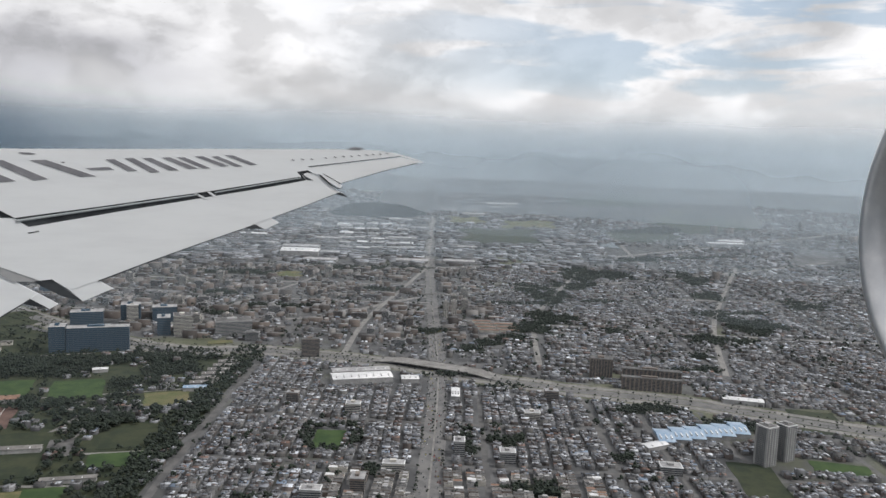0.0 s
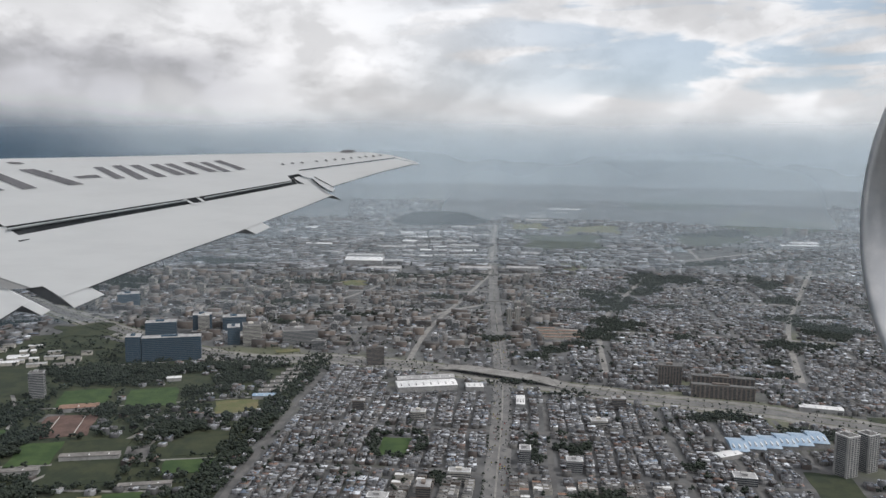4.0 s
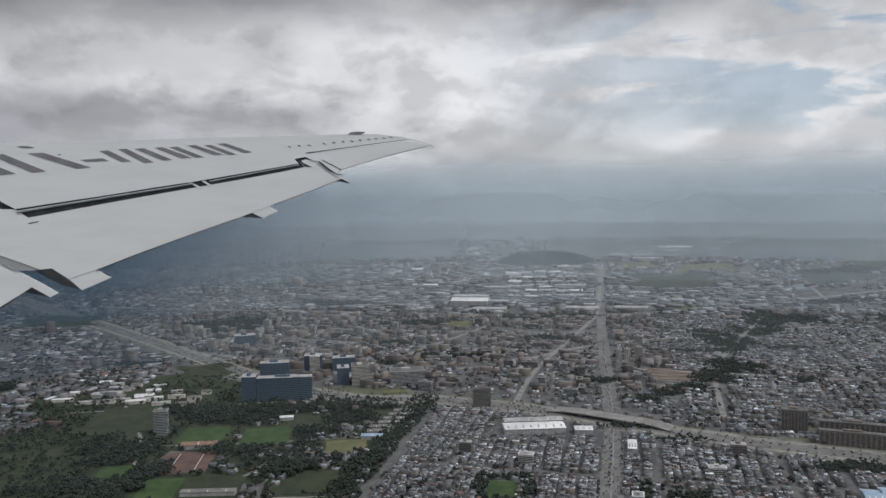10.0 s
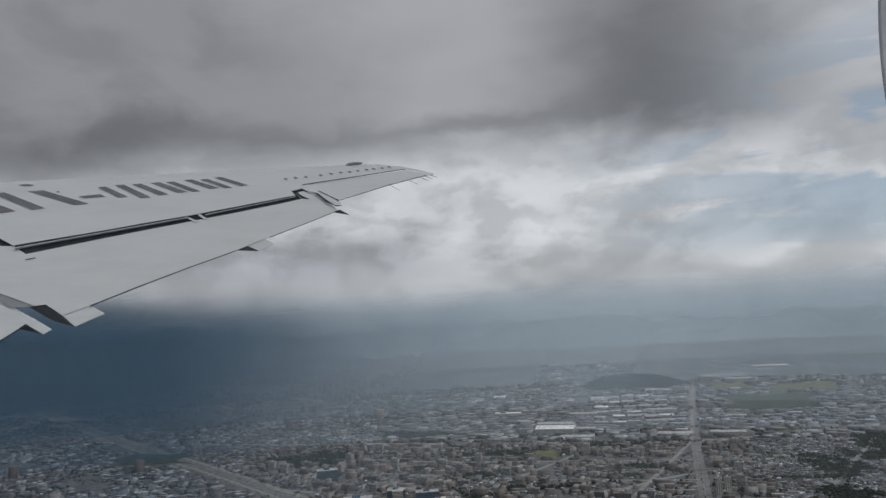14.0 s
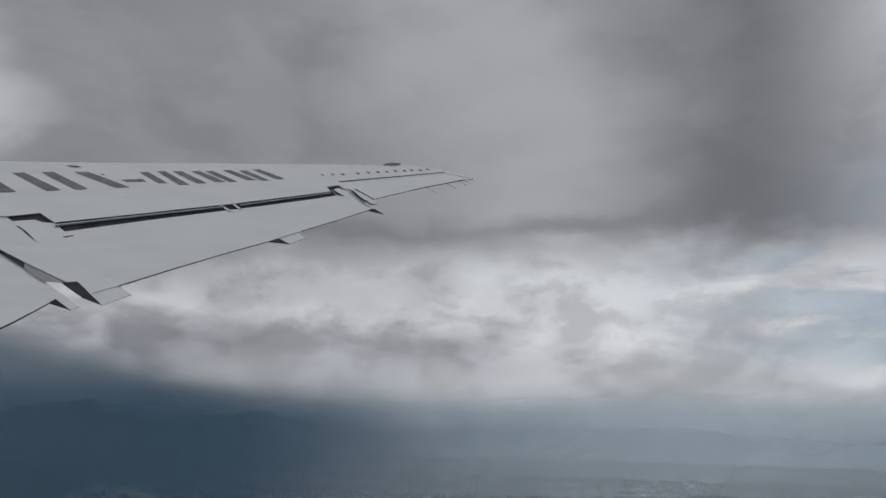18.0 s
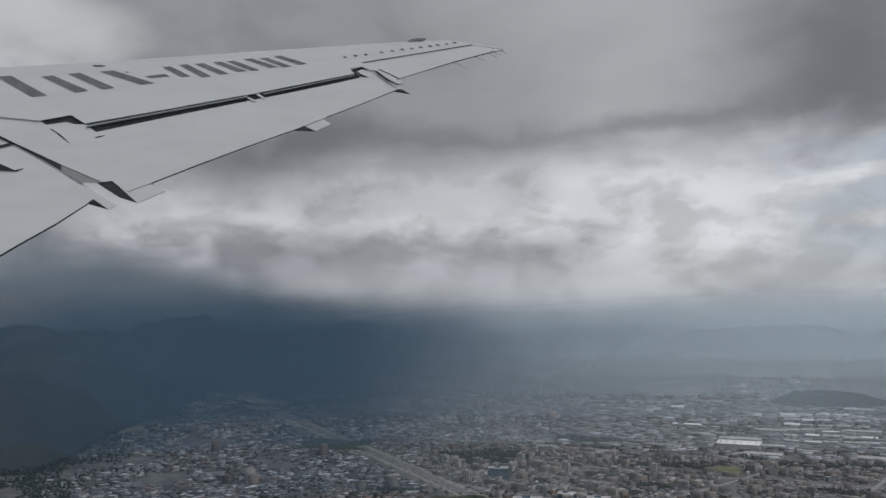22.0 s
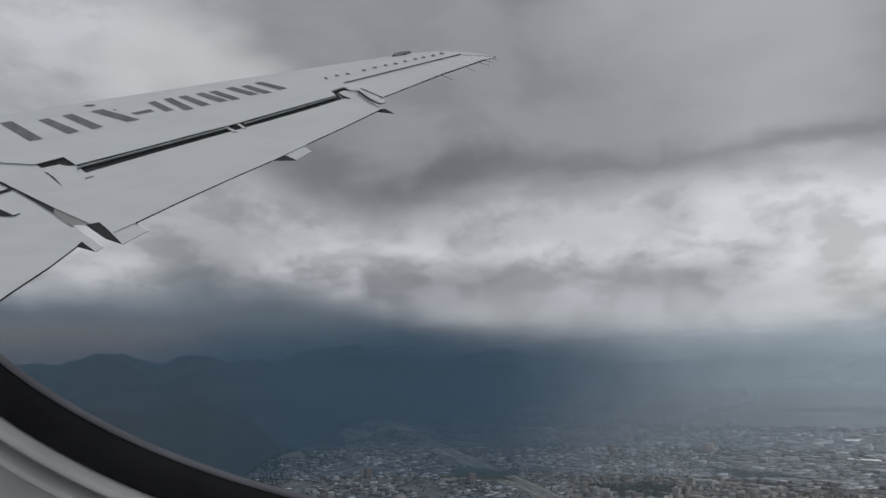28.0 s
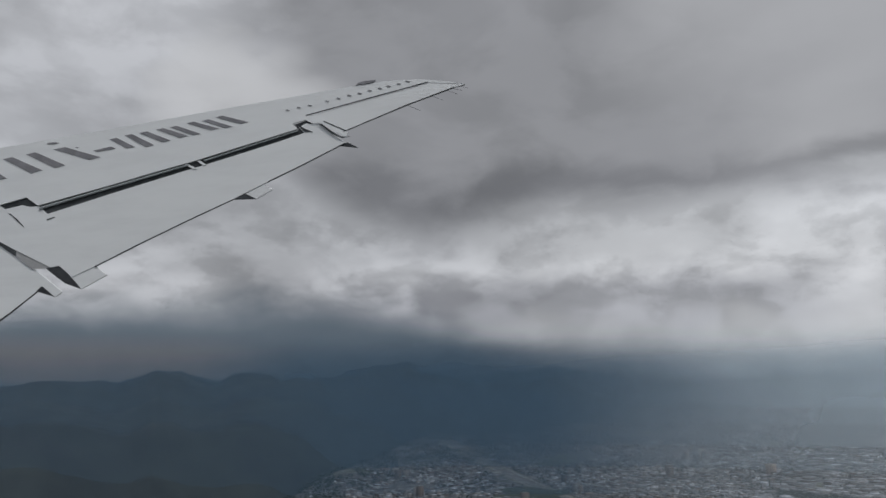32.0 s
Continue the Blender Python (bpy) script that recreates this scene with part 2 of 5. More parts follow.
def houses_material(name, roofs, walls, weather=0.5, random_socket="island"):
    """Roof colours on what faces up, wall colours on what stands; each piece takes its own."""
    m, k, b = material(name, 0.75)
    if random_socket == "island":
        rnd = k.add("ShaderNodeNewGeometry").outputs["Random Per Island"]
    else:
        rnd = k.add("ShaderNodeObjectInfo").outputs["Random"]
    geo = k.add("ShaderNodeNewGeometry")
    sep = k.add("ShaderNodeSeparateXYZ")
    k.link(geo.outputs["True Normal"], sep.inputs[0])
    up = k.span(sep.outputs["Z"], 0.3, 0.5)

    def pick(value, cols):
        n = k.add("ShaderNodeValToRGB")
        n.color_ramp.interpolation = "CONSTANT"
        e = n.color_ramp.elements
        while len(e) < len(cols):
            e.new(0.5)
        for i, x in enumerate(e):
            x.position, x.color = i / len(cols), (*cols[i], 1)
        k.link(value, n.inputs["Fac"])
        return n.outputs["Color"]

    other = k.math("FRACT", k.math("MULTIPLY", rnd, 37.7))
    roof, wall = pick(rnd, roofs), pick(other, walls)
    tone = k.math("FRACT", k.math("MULTIPLY", rnd, 91.3))
    pos = geo.outputs["Position"]
    grime = k.noise(pos, 0.35, 4.0, 0.6)
    roof = k.mix(weather, roof, k.mix(grime, (0.35, 0.34, 0.33), (1.25, 1.25, 1.25)), "MULTIPLY")
    # storeys and openings as darker courses on far walls
    wz = k.add("ShaderNodeSeparateXYZ")
    k.link(pos, wz.inputs[0])
    floor_step = k.math("FRACT", k.math("MULTIPLY", wz.outputs["Z"], 1 / 2.8))
    along = k.math("FRACT", k.math("MULTIPLY", k.math("ADD", wz.outputs["X"], wz.outputs["Y"]), 1 / 2.4))
    hole = k.math("MULTIPLY", k.span(floor_step, 0.35, 0.4), k.span(along, 0.45, 0.5))
    wall = k.mix(k.math("MULTIPLY", hole, 0.5), wall, (0.05, 0.055, 0.06))
    c = k.mix(up, wall, roof)
    c = k.mix(1.0, c, k.mix(tone, (0.34, 0.35, 0.37), (1.0, 1.03, 1.06)), "MULTIPLY")
    quarter = k.noise(pos, 0.007, 4.0, 0.65)
    c = k.mix(1.0, c, k.mix(k.span(quarter, 0.34, 0.66), (0.70, 0.69, 0.68), (1.22, 1.22, 1.22)), "MULTIPLY")
    k.link(c, b.inputs["Base Color"])
    return m


WHITE_PAINT, k_, b_ = material("white_aircraft_paint", 0.55)
_co = k_.add("ShaderNodeTexCoord").outputs["Object"]
_dirt = k_.noise(k_.scaled(_co, (0.5, 3.0, 1.0)), 1.3, 6.0, 0.6)
_c = k_.mix(k_.span(_dirt, 0.35, 0.75, 0.0, 0.35), (0.715, 0.735, 0.745), (0.55, 0.565, 0.58))
k_.link(_c, b_.inputs["Base Color"])
b_.inputs["Coat Weight"].default_value = 0.04
b_.inputs["Coat Roughness"].default_value = 0.3
# the white paint's shaded tone, put in as grey
SHADE_PAINT = spot("shaded_white_paint", (0.30, 0.305, 0.31), (0.36, 0.365, 0.37), 2.0, 0.5)
# dark fill for joints and for shade painted into recesses
DARK_FILL = spot("dark_shade_and_joints", (0.015, 0.018, 0.022), (0.04, 0.045, 0.05), 4.0, 0.5)
MARK = spot("dark_grey_marking_paint", (0.17, 0.17, 0.185), (0.22, 0.22, 0.235), 3.0, 0.5)
SEAL = spot("black_rubber_seal", (0.006, 0.006, 0.007), (0.014, 0.014, 0.015), 30.0, 0.95)
BARE = spot("brushed_metal_lip", (0.60, 0.61, 0.62), (0.74, 0.74, 0.74), 3.0, 0.36, 0.9, bumpy=0.03)
VANE = spot("dull_slot_metal", (0.24, 0.27, 0.28), (0.33, 0.36, 0.37), 3.0, 0.5)
COWL = spot("pale_grey_cowl_paint", (0.50, 0.51, 0.52), (0.60, 0.61, 0.61), 1.2, 0.35)
LIP = spot("dark_grey_window_lip", (0.10, 0.10, 0.115), (0.13, 0.13, 0.145), 30.0, 0.6)
TRIM = spot("grey_cabin_plastic", (0.52, 0.52, 0.505), (0.60, 0.60, 0.58), 40.0, 0.5, bumpy=0.05)
ASPHALT = spot("worn_asphalt", (0.08, 0.08, 0.082), (0.13, 0.128, 0.126), 0.05, 0.9, fine=0.5)
TARMAC = spot("pale_worn_tarmac", (0.115, 0.115, 0.116), (0.17, 0.168, 0.165), 0.05, 0.9, fine=0.5)
CONCRETE = spot("pale_concrete", (0.16, 0.157, 0.15), (0.25, 0.244, 0.234), 0.06, 0.85, fine=0.5)
POND = spot("pale_still_water", (0.10, 0.12, 0.13), (0.16, 0.18, 0.19), 0.01, 0.12)
LINE_PAINT = spot("road_line_paint", (0.5, 0.5, 0.48), (0.65, 0.65, 0.62), 0.5, 0.8)
GRASS = spot("mown_grass", (0.015, 0.026, 0.012), (0.036, 0.044, 0.020), 0.03, 0.95, fine=0.6)
VERGE = spot("dusty_green_verge", (0.07, 0.08, 0.045), (0.20, 0.195, 0.165), 0.06, 0.95, fine=0.6)
LAWN = spot("bright_playing_field", (0.020, 0.048, 0.012), (0.040, 0.074, 0.020), 0.04, 0.95, fine=0.4)
DRY = spot("dry_field", (0.085, 0.10, 0.038), (0.14, 0.125, 0.062), 0.03, 0.95, fine=0.6)
CLAY = spot("red_clay_court", (0.075, 0.045, 0.038), (0.13, 0.08, 0.065), 0.05, 0.95, fine=0.5)
LEAF = spot("dark_tree_leaves", (0.010, 0.018, 0.014), (0.028, 0.040, 0.027), 0.12, 0.9, fine=0.7)
UNDERGROWTH = spot("dark_undergrowth", (0.012, 0.018, 0.012), (0.028, 0.034, 0.02), 0.08, 0.95, fine=0.6)
BARK = spot("grey_brown_bark", (0.08, 0.06, 0.045), (0.14, 0.11, 0.085), 1.0, 0.95)
GLASS_DARK = spot("dark_blue_curtain_glass", (0.028, 0.058, 0.088), (0.045, 0.085, 0.125), 0.3, 0.22)
FRAME_DARK = spot("dark_steel_mullion", (0.05, 0.07, 0.09), (0.08, 0.10, 0.125), 1.0, 0.5)
BRICK = spot("brown_brick_wall", (0.145, 0.122, 0.108), (0.215, 0.182, 0.16), 0.15, 0.9, fine=0.5)
CREAM = spot("cream_render_wall", (0.42, 0.40, 0.36), (0.55, 0.53, 0.49), 0.12, 0.85, fine=0.4)
GREYWALL = spot("grey_render_wall", (0.26, 0.26, 0.26), (0.36, 0.36, 0.355), 0.12, 0.85, fine=0.4)
ROOF_WHITE = spot("bright_white_sheet_roof", (0.50, 0.51, 0.52), (0.72, 0.72, 0.72), 0.03, 0.5)
ROOF_GREY = spot("weathered_grey_sheet_roof", (0.24, 0.24, 0.245), (0.42, 0.42, 0.42), 0.06, 0.7, fine=0.6)
ROOF_DULL = spot("dull_brown_grey_roof", (0.12, 0.115, 0.11), (0.22, 0.21, 0.20), 0.08, 0.8, fine=0.6)
ROOF_BLUE = spot("pale_blue_sheet_roof", (0.20, 0.30, 0.42), (0.34, 0.43, 0.53), 0.04, 0.5, fine=0.4)
ROOF_CLAY = spot("orange_clay_tile_roof", (0.18, 0.11, 0.08), (0.27, 0.165, 0.12), 0.1, 0.85, fine=0.6)
ROOF_TAR = spot("dark_tar_roof", (0.07, 0.07, 0.072), (0.15, 0.148, 0.145), 0.1, 0.85, fine=0.6)
WINDOW = spot("window_glass", (0.03, 0.038, 0.045), (0.06, 0.07, 0.08), 0.6, 0.15)
TANK = spot("black_water_tank_plastic", (0.02, 0.02, 0.02), (0.05, 0.05, 0.05), 1.0, 0.5)
ROOFS = [(0.154, 0.16, 0.171), (0.231, 0.24, 0.252), (0.0846, 0.088, 0.0956), (0.185, 0.18, 0.179), (0.384, 0.399, 0.426), (0.13, 0.124, 0.12), (0.2, 0.12, 0.0939), (0.208, 0.216, 0.239), (0.567, 0.589, 0.628), (0.123, 0.128, 0.141), (0.201, 0.257, 0.334), (0.231, 0.216, 0.205), (0.0538, 0.056, 0.0615), (0.329, 0.332, 0.34), (0.713, 0.741, 0.781), (0.457, 0.465, 0.476)]
WALLS = [(0.154, 0.152, 0.15), (0.116, 0.092, 0.0811), (0.231, 0.228, 0.227), (0.13, 0.132, 0.136), (0.0999, 0.08, 0.0726), (0.192, 0.184, 0.171), (0.365, 0.37, 0.381)]
HOUSES = houses_material("house_roofs_and_walls", ROOFS, WALLS)
FLATS = houses_material("apartment_roofs_and_walls", [(0.24, 0.235, 0.23), (0.17, 0.16, 0.155), (0.30, 0.29, 0.28), (0.20, 0.18, 0.165)], [(0.165, 0.13, 0.108), (0.20, 0.16, 0.135), (0.13, 0.105, 0.09), (0.30, 0.28, 0.26)])
SHEDS = houses_material("warehouse_roofs_and_walls", [(0.347, 0.361, 0.385), (0.216, 0.224, 0.243), (0.384, 0.399, 0.426), (0.154, 0.16, 0.171), (0.231, 0.232, 0.239), (0.169, 0.176, 0.188), (0.457, 0.475, 0.507), (0.185, 0.184, 0.188)], WALLS)
CARS = houses_material("car_paint", [(0.55, 0.55, 0.55), (0.08, 0.08, 0.09), (0.30, 0.30, 0.31), (0.7, 0.7, 0.68), (0.30, 0.05, 0.04), (0.5, 0.42, 0.05)], [(0.2, 0.2, 0.2), (0.5, 0.5, 0.5)], 0.1, "object")


def ground_material():
    m, k, b = material("city_ground", 0.9)
    pos = k.add("ShaderNodeNewGeometry").outputs["Position"]
    big = k.noise(pos, 0.0022, 5.0, 0.6)
    mid = k.noise(pos, 0.02, 5.0, 0.65)
    fine = k.noise(pos, 0.25, 4.0, 0.6)
    c = k.mix(k.span(mid, 0.4, 0.62), (0.060, 0.062, 0.065), (0.108, 0.110, 0.112))
    c = k.mix(k.span(big, 0.55, 0.66, 0.0, 0.75), c, k.mix(mid, (0.05, 0.065, 0.03), (0.12, 0.12, 0.06)))
    c = k.mix(0.5, c, k.mix(fine, (0.5, 0.5, 0.5), (1.4, 1.4, 1.4)), "MULTIPLY")
    k.link(c, b.inputs["Base Color"])
    return m


CITY_GROUND = ground_material()


def forest_material():
    m, k, b = material("wooded_mountain_slope", 0.95)
    pos = k.add("ShaderNodeNewGeometry").outputs["Position"]
    n1, n2 = k.noise(pos, 0.004, 6.0, 0.65), k.noise(pos, 0.05, 5.0, 0.65)
    c = k.mix(k.span(n1, 0.35, 0.7), (0.007, 0.014, 0.018), (0.018, 0.028, 0.030))
    c = k.mix(0.6, c, k.mix(n2, (0.4, 0.4, 0.4), (1.5, 1.5, 1.5)), "MULTIPLY")
    k.link(c, b.inputs["Base Color"])
    return m


FOREST = forest_material()


def haze_material(name, amount, low, high, colour, left):
    """A see-through shell of painted haze, thinning upwards, denser and shaded blue towards the mountain's side."""
    m = bpy.data.materials.new(name)
    m.use_nodes = True
    t = m.node_tree
    t.nodes.clear()
    k = Nodes(t)
    pos = k.add("ShaderNodeNewGeometry").outputs["Position"]
    sep = k.add("ShaderNodeSeparateXYZ")
    k.link(pos, sep.inputs[0])
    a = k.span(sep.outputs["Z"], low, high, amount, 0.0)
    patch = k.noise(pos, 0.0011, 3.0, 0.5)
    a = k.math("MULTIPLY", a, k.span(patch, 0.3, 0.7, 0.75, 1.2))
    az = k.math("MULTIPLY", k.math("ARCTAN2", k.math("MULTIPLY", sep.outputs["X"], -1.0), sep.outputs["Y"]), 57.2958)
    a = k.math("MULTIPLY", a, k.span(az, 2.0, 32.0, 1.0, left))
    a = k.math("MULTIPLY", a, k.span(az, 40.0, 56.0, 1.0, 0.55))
    # shell colour turns from pale haze to shaded blue by bearing
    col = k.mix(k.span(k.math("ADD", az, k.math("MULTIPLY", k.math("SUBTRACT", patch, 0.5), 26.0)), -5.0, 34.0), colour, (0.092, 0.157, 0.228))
    front, back = k.add("ShaderNodeBsdfDiffuse"), k.add("ShaderNodeBsdfTranslucent")
    k.put(front.inputs["Color"], col)
    k.put(back.inputs["Color"], col)
    e = k.add("ShaderNodeMixShader")
    k.link(front.outputs[0], e.inputs[1])
    k.link(back.outputs[0], e.inputs[2])
    mix = k.add("ShaderNodeMixShader")
    k.link(a, mix.inputs[0])
    k.link(k.add("ShaderNodeBsdfTransparent").outputs[0], mix.inputs[1])
    k.link(e.outputs[0], mix.inputs[2])
    k.link(mix.outputs[0], k.add("ShaderNodeOutputMaterial").inputs["Surface"])
    return m


# ---- helpers for meshes ----
def mesh_object(name, verts, faces, mat, parent=None, label=""):
    me = bpy.data.meshes.new(name)
    me.from_pydata(verts, [], faces)
    me.update()
    me.materials.append(mat)
    ob = new(name, me)
    if parent is not None:
        ob.parent = parent
    if label:
        ob["label"] = label
    return ob


def part(name, bm, mat, parent, label="", smooth=False):
    """Links a bmesh as one mesh object under a thing or a part."""
    me = bpy.data.meshes.new(name)
    bmesh.ops.recalc_face_normals(bm, faces=bm.faces)
    if smooth:
        for f in bm.faces:
            f.smooth = True
    bm.to_mesh(me)
    bm.free()
    me.materials.append(mat)
    ob = new(name, me)
    if parent is not None:
        ob.parent = parent
    if label:
        ob["label"] = label
    return ob


def empty(name, m, label, category, group="", kind=""):
    ob = new(name)
    ob.matrix_world = m
    return tagged(ob, label, category, group, kind)


def slab(outline, top, depth, bevel=0.0, drop=0.0, along=None):
    """A plate of the outline, its top at the height top (or a function of the place), bevelled."""
    bm = bmesh.new()
    f = top if callable(top) else (lambda a, b: top)
    upper = [bm.verts.new((a, b, f(a, b))) for a, b in outline]
    d = depth if callable(depth) else (lambda a, b: depth)
    lower = [bm.verts.new((a, b, f(a, b) - d(a, b))) for a, b in outline]
    bm.faces.new(upper)
    bm.faces.new(lower[::-1])
    for i in range(len(outline)):
        j = (i + 1) % len(outline)
        bm.faces.new((upper[i], lower[i], lower[j], upper[j]))
    if bevel:
        bmesh.ops.bevel(bm, geom=list(bm.edges), offset=bevel, segments=2, affect="EDGES", profile=0.6)
    return bm


def box(x0, y0, z0, x1, y1, z1, bevel=0.0):
    bm = bmesh.new()
    bmesh.ops.create_cube(bm, size=1.0, matrix=Matrix.Translation(((x0 + x1) / 2, (y0 + y1) / 2, (z0 + z1) / 2)) @ Matrix.Diagonal((x1 - x0, y1 - y0, z1 - z0, 1)))
    if bevel:
        bmesh.ops.bevel(bm, geom=list(bm.edges), offset=bevel, segments=1, affect="EDGES")
    return bm


def rod(p, q, r0, r1, sides=8):
    bm = bmesh.new()
    p, q = Vector(p), Vector(q)
    turn = (q - p).to_track_quat("Z", "Y").to_matrix().to_4x4()
    bmesh.ops.create_cone(bm, cap_ends=True, segments=sides, radius1=r0, radius2=r1, depth=(q - p).length, matrix=Matrix.Translation((p + q) / 2) @ turn)
    return bm


# ---- plan of the city ----
RNG = np.random.default_rng(7)
AVENUE = [(60, 500), (122, 887), (215, 1477), (313, 2379), (400, 3100), (478, 3640)]
HIGHWAY = [(-3200, 3650), (-1337, 2466), (-445, 1698), (-134, 1623), (117, 1525), (274, 1427), (461, 1330), (633, 1260), (760, 1178), (1100, 960), (1500, 700)]
DIAGONAL = [(-235, 500), (-221, 855), (-193, 1139), (-129, 1600), (-75, 1938), (-110, 2300), (-260, 2900)]
CROSS = [(-900, 2120), (-445, 1990), (-75, 1938), (300, 2250), (900, 2440), (1900, 2700)]
RING = [(-1900, 2740), (-600, 2760), (420, 2700), (1500, 3000), (2600, 3200)]
U = np.array((0.155, 0.988))
STREETS = []
V = np.array((0.988, -0.155))
TOWN_ROADS = [[(-420, 1790), (-190, 2250), (40, 2690)], [(30, 1600), (110, 2000), (330, 2680)], [(430, 1500), (560, 2000), (880, 2640)], [(800, 1420), (1050, 1950), (1500, 2660)],
              [(-760, 2350), (-110, 2190), (290, 2150)], [(340, 1930), (900, 1790), (1500, 1650)], [(330, 2560), (900, 2260), (1700, 2080)], [(-1050, 2560), (-420, 2460), (300, 2420)]]


for w0, s0, s1 in ((60, 640, 1440), (245, 640, 1400), (330, 640, 1380), (440, 640, 1300), (620, 640, 1200), (700, 640, 1150), (560, 1480, 2900), (760, 1400, 2900), (1000, 1300, 2900)):
    STREETS.append([tuple(U * s0 + V * w0), tuple(U * s1 + V * w0)])
for s0, w0, w1 in ((1010, -330, 900), (1180, -330, 900), (1720, 330, 1500), (2000, 330, 1700), (2330, 400, 1900), (1800, -900, 200), (2450, -1100, 300)):
    STREETS.append([tuple(U * s0 + V * w0), tuple(U * s0 + V * w1)])


def along(line, xs):
    a = np.array(line, float)
    return np.interp(xs, a[:, 0], a[:, 1])


def diagonal_x(y):
    a = np.array(DIAGONAL, float)
    return np.interp(y, a[:, 1], a[:, 0])


def avenue_x(y):
    a = np.array(AVENUE, float)
    return np.interp(y, a[:, 1], a[:, 0])


def far_from(line, x, y):
    """Distance of places to a line of straight stretches."""
    best = np.full(np.shape(x), 1e9)
    for (ax, ay), (bx, by) in zip(line, line[1:]):
        dx, dy = bx - ax, by - ay
        t = np.clip(((x - ax) * dx + (y - ay) * dy) / (dx * dx + dy * dy), 0, 1)
        best = np.minimum(best, np.hypot(x - ax - t * dx, y - ay - t * dy))
    return best


# woods and squares: middle x, y and radii
WOODS = [(-150, 2085, 110, 20), (170, 2335, 80, 24), (540, 2140, 110, 20), (-310, 2570, 150, 28), (240, 1800, 44, 24), (-270, 1985, 60, 16), (1120, 2010, 120, 26), (310, 1632, 30, 22), (360, 1685, 34, 24), (425, 1735, 38, 30), (500, 1830, 56, 56), (580, 1955, 62, 76), (660, 2240, 70, 90), (637, 2367, 60, 55), (792, 2404, 80, 46), (907, 2575, 140, 105), (1240, 2484, 50, 120), (1114, 1864, 85, 90), (904, 1717, 46, 44), (1289, 2833, 260, 30), (801, 2168, 60, 24), (753, 1455, 60, 20), (987, 1700, 50, 26),
         (-32, 1112, 10, 40), (40, 1112, 10, 40), (0, 1160, 40, 8), (0, 1066, 36, 7), (270, 1085, 26, 22), (-100, 905, 24, 16), (262, 915, 36, 20), (545, 1215, 60, 26), (650, 1130, 60, 24), (1180, 2240, 50, 60), (1410, 2100, 60, 70), (230, 1430, 40, 12), (330, 1350, 44, 12),
         (-330, 2250, 70, 40), (-900, 2500, 140, 120), (120, 2680, 200, 30), (-640, 2900, 160, 60), (1450, 3350, 160, 60), (205, 1080, 12, 60), (60, 990, 10, 20), (420, 1010, 20, 14), (-1200, 1700, 60, 60), (-980, 1960, 50, 30), (700, 1800, 30, 24), (820, 1560, 26, 20),
         (-660, 1250, 60, 60), (-560, 1150, 30, 60), (-470, 1280, 60, 26), (-350, 1390, 40, 26), (-300, 1480, 50, 60), (-490, 1480, 60, 40), (-580, 1480, 50, 50), (-340, 1190, 36, 34), (-620, 1060, 60, 50), (-470, 960, 40, 26), (-560, 900, 70, 60), (-400, 850, 50, 30), (-330, 860, 30, 20), (-470, 1540, 120, 26), (-330, 1560, 90, 26), (-640, 1530, 70, 30)]
# grounds: name of the kind, middle x, y, half length, half width, turn
FIELDS = [("lawn", 0, 1108, 22, 38, -9), ("grass", 585, 930, 30, 60, -14), ("lawn", 730, 960, 40, 22, -20), ("grass", 820, 1150, 40, 60, -20), ("grass", -734, 1457, 74, 94, 13), ("lawn", -549, 1361, 42, 47, 12), ("lawn", -431, 1360, 43, 53, 12),
          ("grass", -380, 1452, 31, 35, 12), ("dry", -271, 1306, 36, 35, 11), ("clay", -520, 1212, 40, 52, 10), ("lawn", -514, 1094, 29, 44, 9), ("grass", -429, 1066, 45, 82, 9), ("grass", -274, 1122, 51, 36, 9), ("lawn", -281, 1044, 39, 25, 8),
          ("dry", -385, 924, 22, 24, 7), ("lawn", -340, 927, 24, 31, 7), ("grass", -428, 904, 35, 44, 7), ("dry", -287, 873, 12, 18, 7), ("lawn", -620, 1163, 24, 28, 10),
          ("grass", 735, 3300, 170, 150, -6), ("dry", 930, 3540, 120, 80, -6), ("grass", 1380, 3260, 150, 110, 4), ("grass", 1740, 3400, 170, 120, 8), ("dry", 640, 3640, 80, 70, -6), ("grass", -760, 1900, 60, 70, 20), ("dry", -150, 2560, 50, 40, 10), ("grass", 640, 2220, 28, 22, 0), ("grass", 1500, 4000, 260, 120, -6), ("grass", -1500, 2500, 120, 90, 20), ("dry", -237, 1690, 26, 14, 10)]
# single large buildings that keep the small houses away: x, y, half length, half width
PLOTS = [(-492, 1650, 95, 45), (-520, 1880, 80, 40), (-365, 1745, 24, 26), (-220, 1770, 46, 30), (-720, 2210, 50, 30), (60, 1420, 76, 55), (160, 1395, 22, 22), (-115, 2960, 85, 110), (225, 3790, 260, 130),
         (535, 1425, 40, 24), (620, 1345, 60, 30), (582, 1094, 92, 36), (486, 1050, 22, 12), (640, 985, 50, 34), (222, 1300, 12, 30), (-215, 1440, 30, 90), (410, 1850, 60, 62), (-631, 1363, 16, 14), (-422, 1464, 16, 10), (-322, 975, 36, 8), (-515, 1020, 40, 9), (-790, 1604, 50, 20)]


PLOTS += [(-20, 905, 15, 10), (38, 930, 11, 13), (88, 985, 17, 10), (186, 1040, 10, 12), (40, 1225, 14, 10), (-60, 1275, 12, 9), (250, 1010, 13, 10), (330, 1180, 15, 9), (470, 960, 17, 12), (390, 1275, 14, 11)]


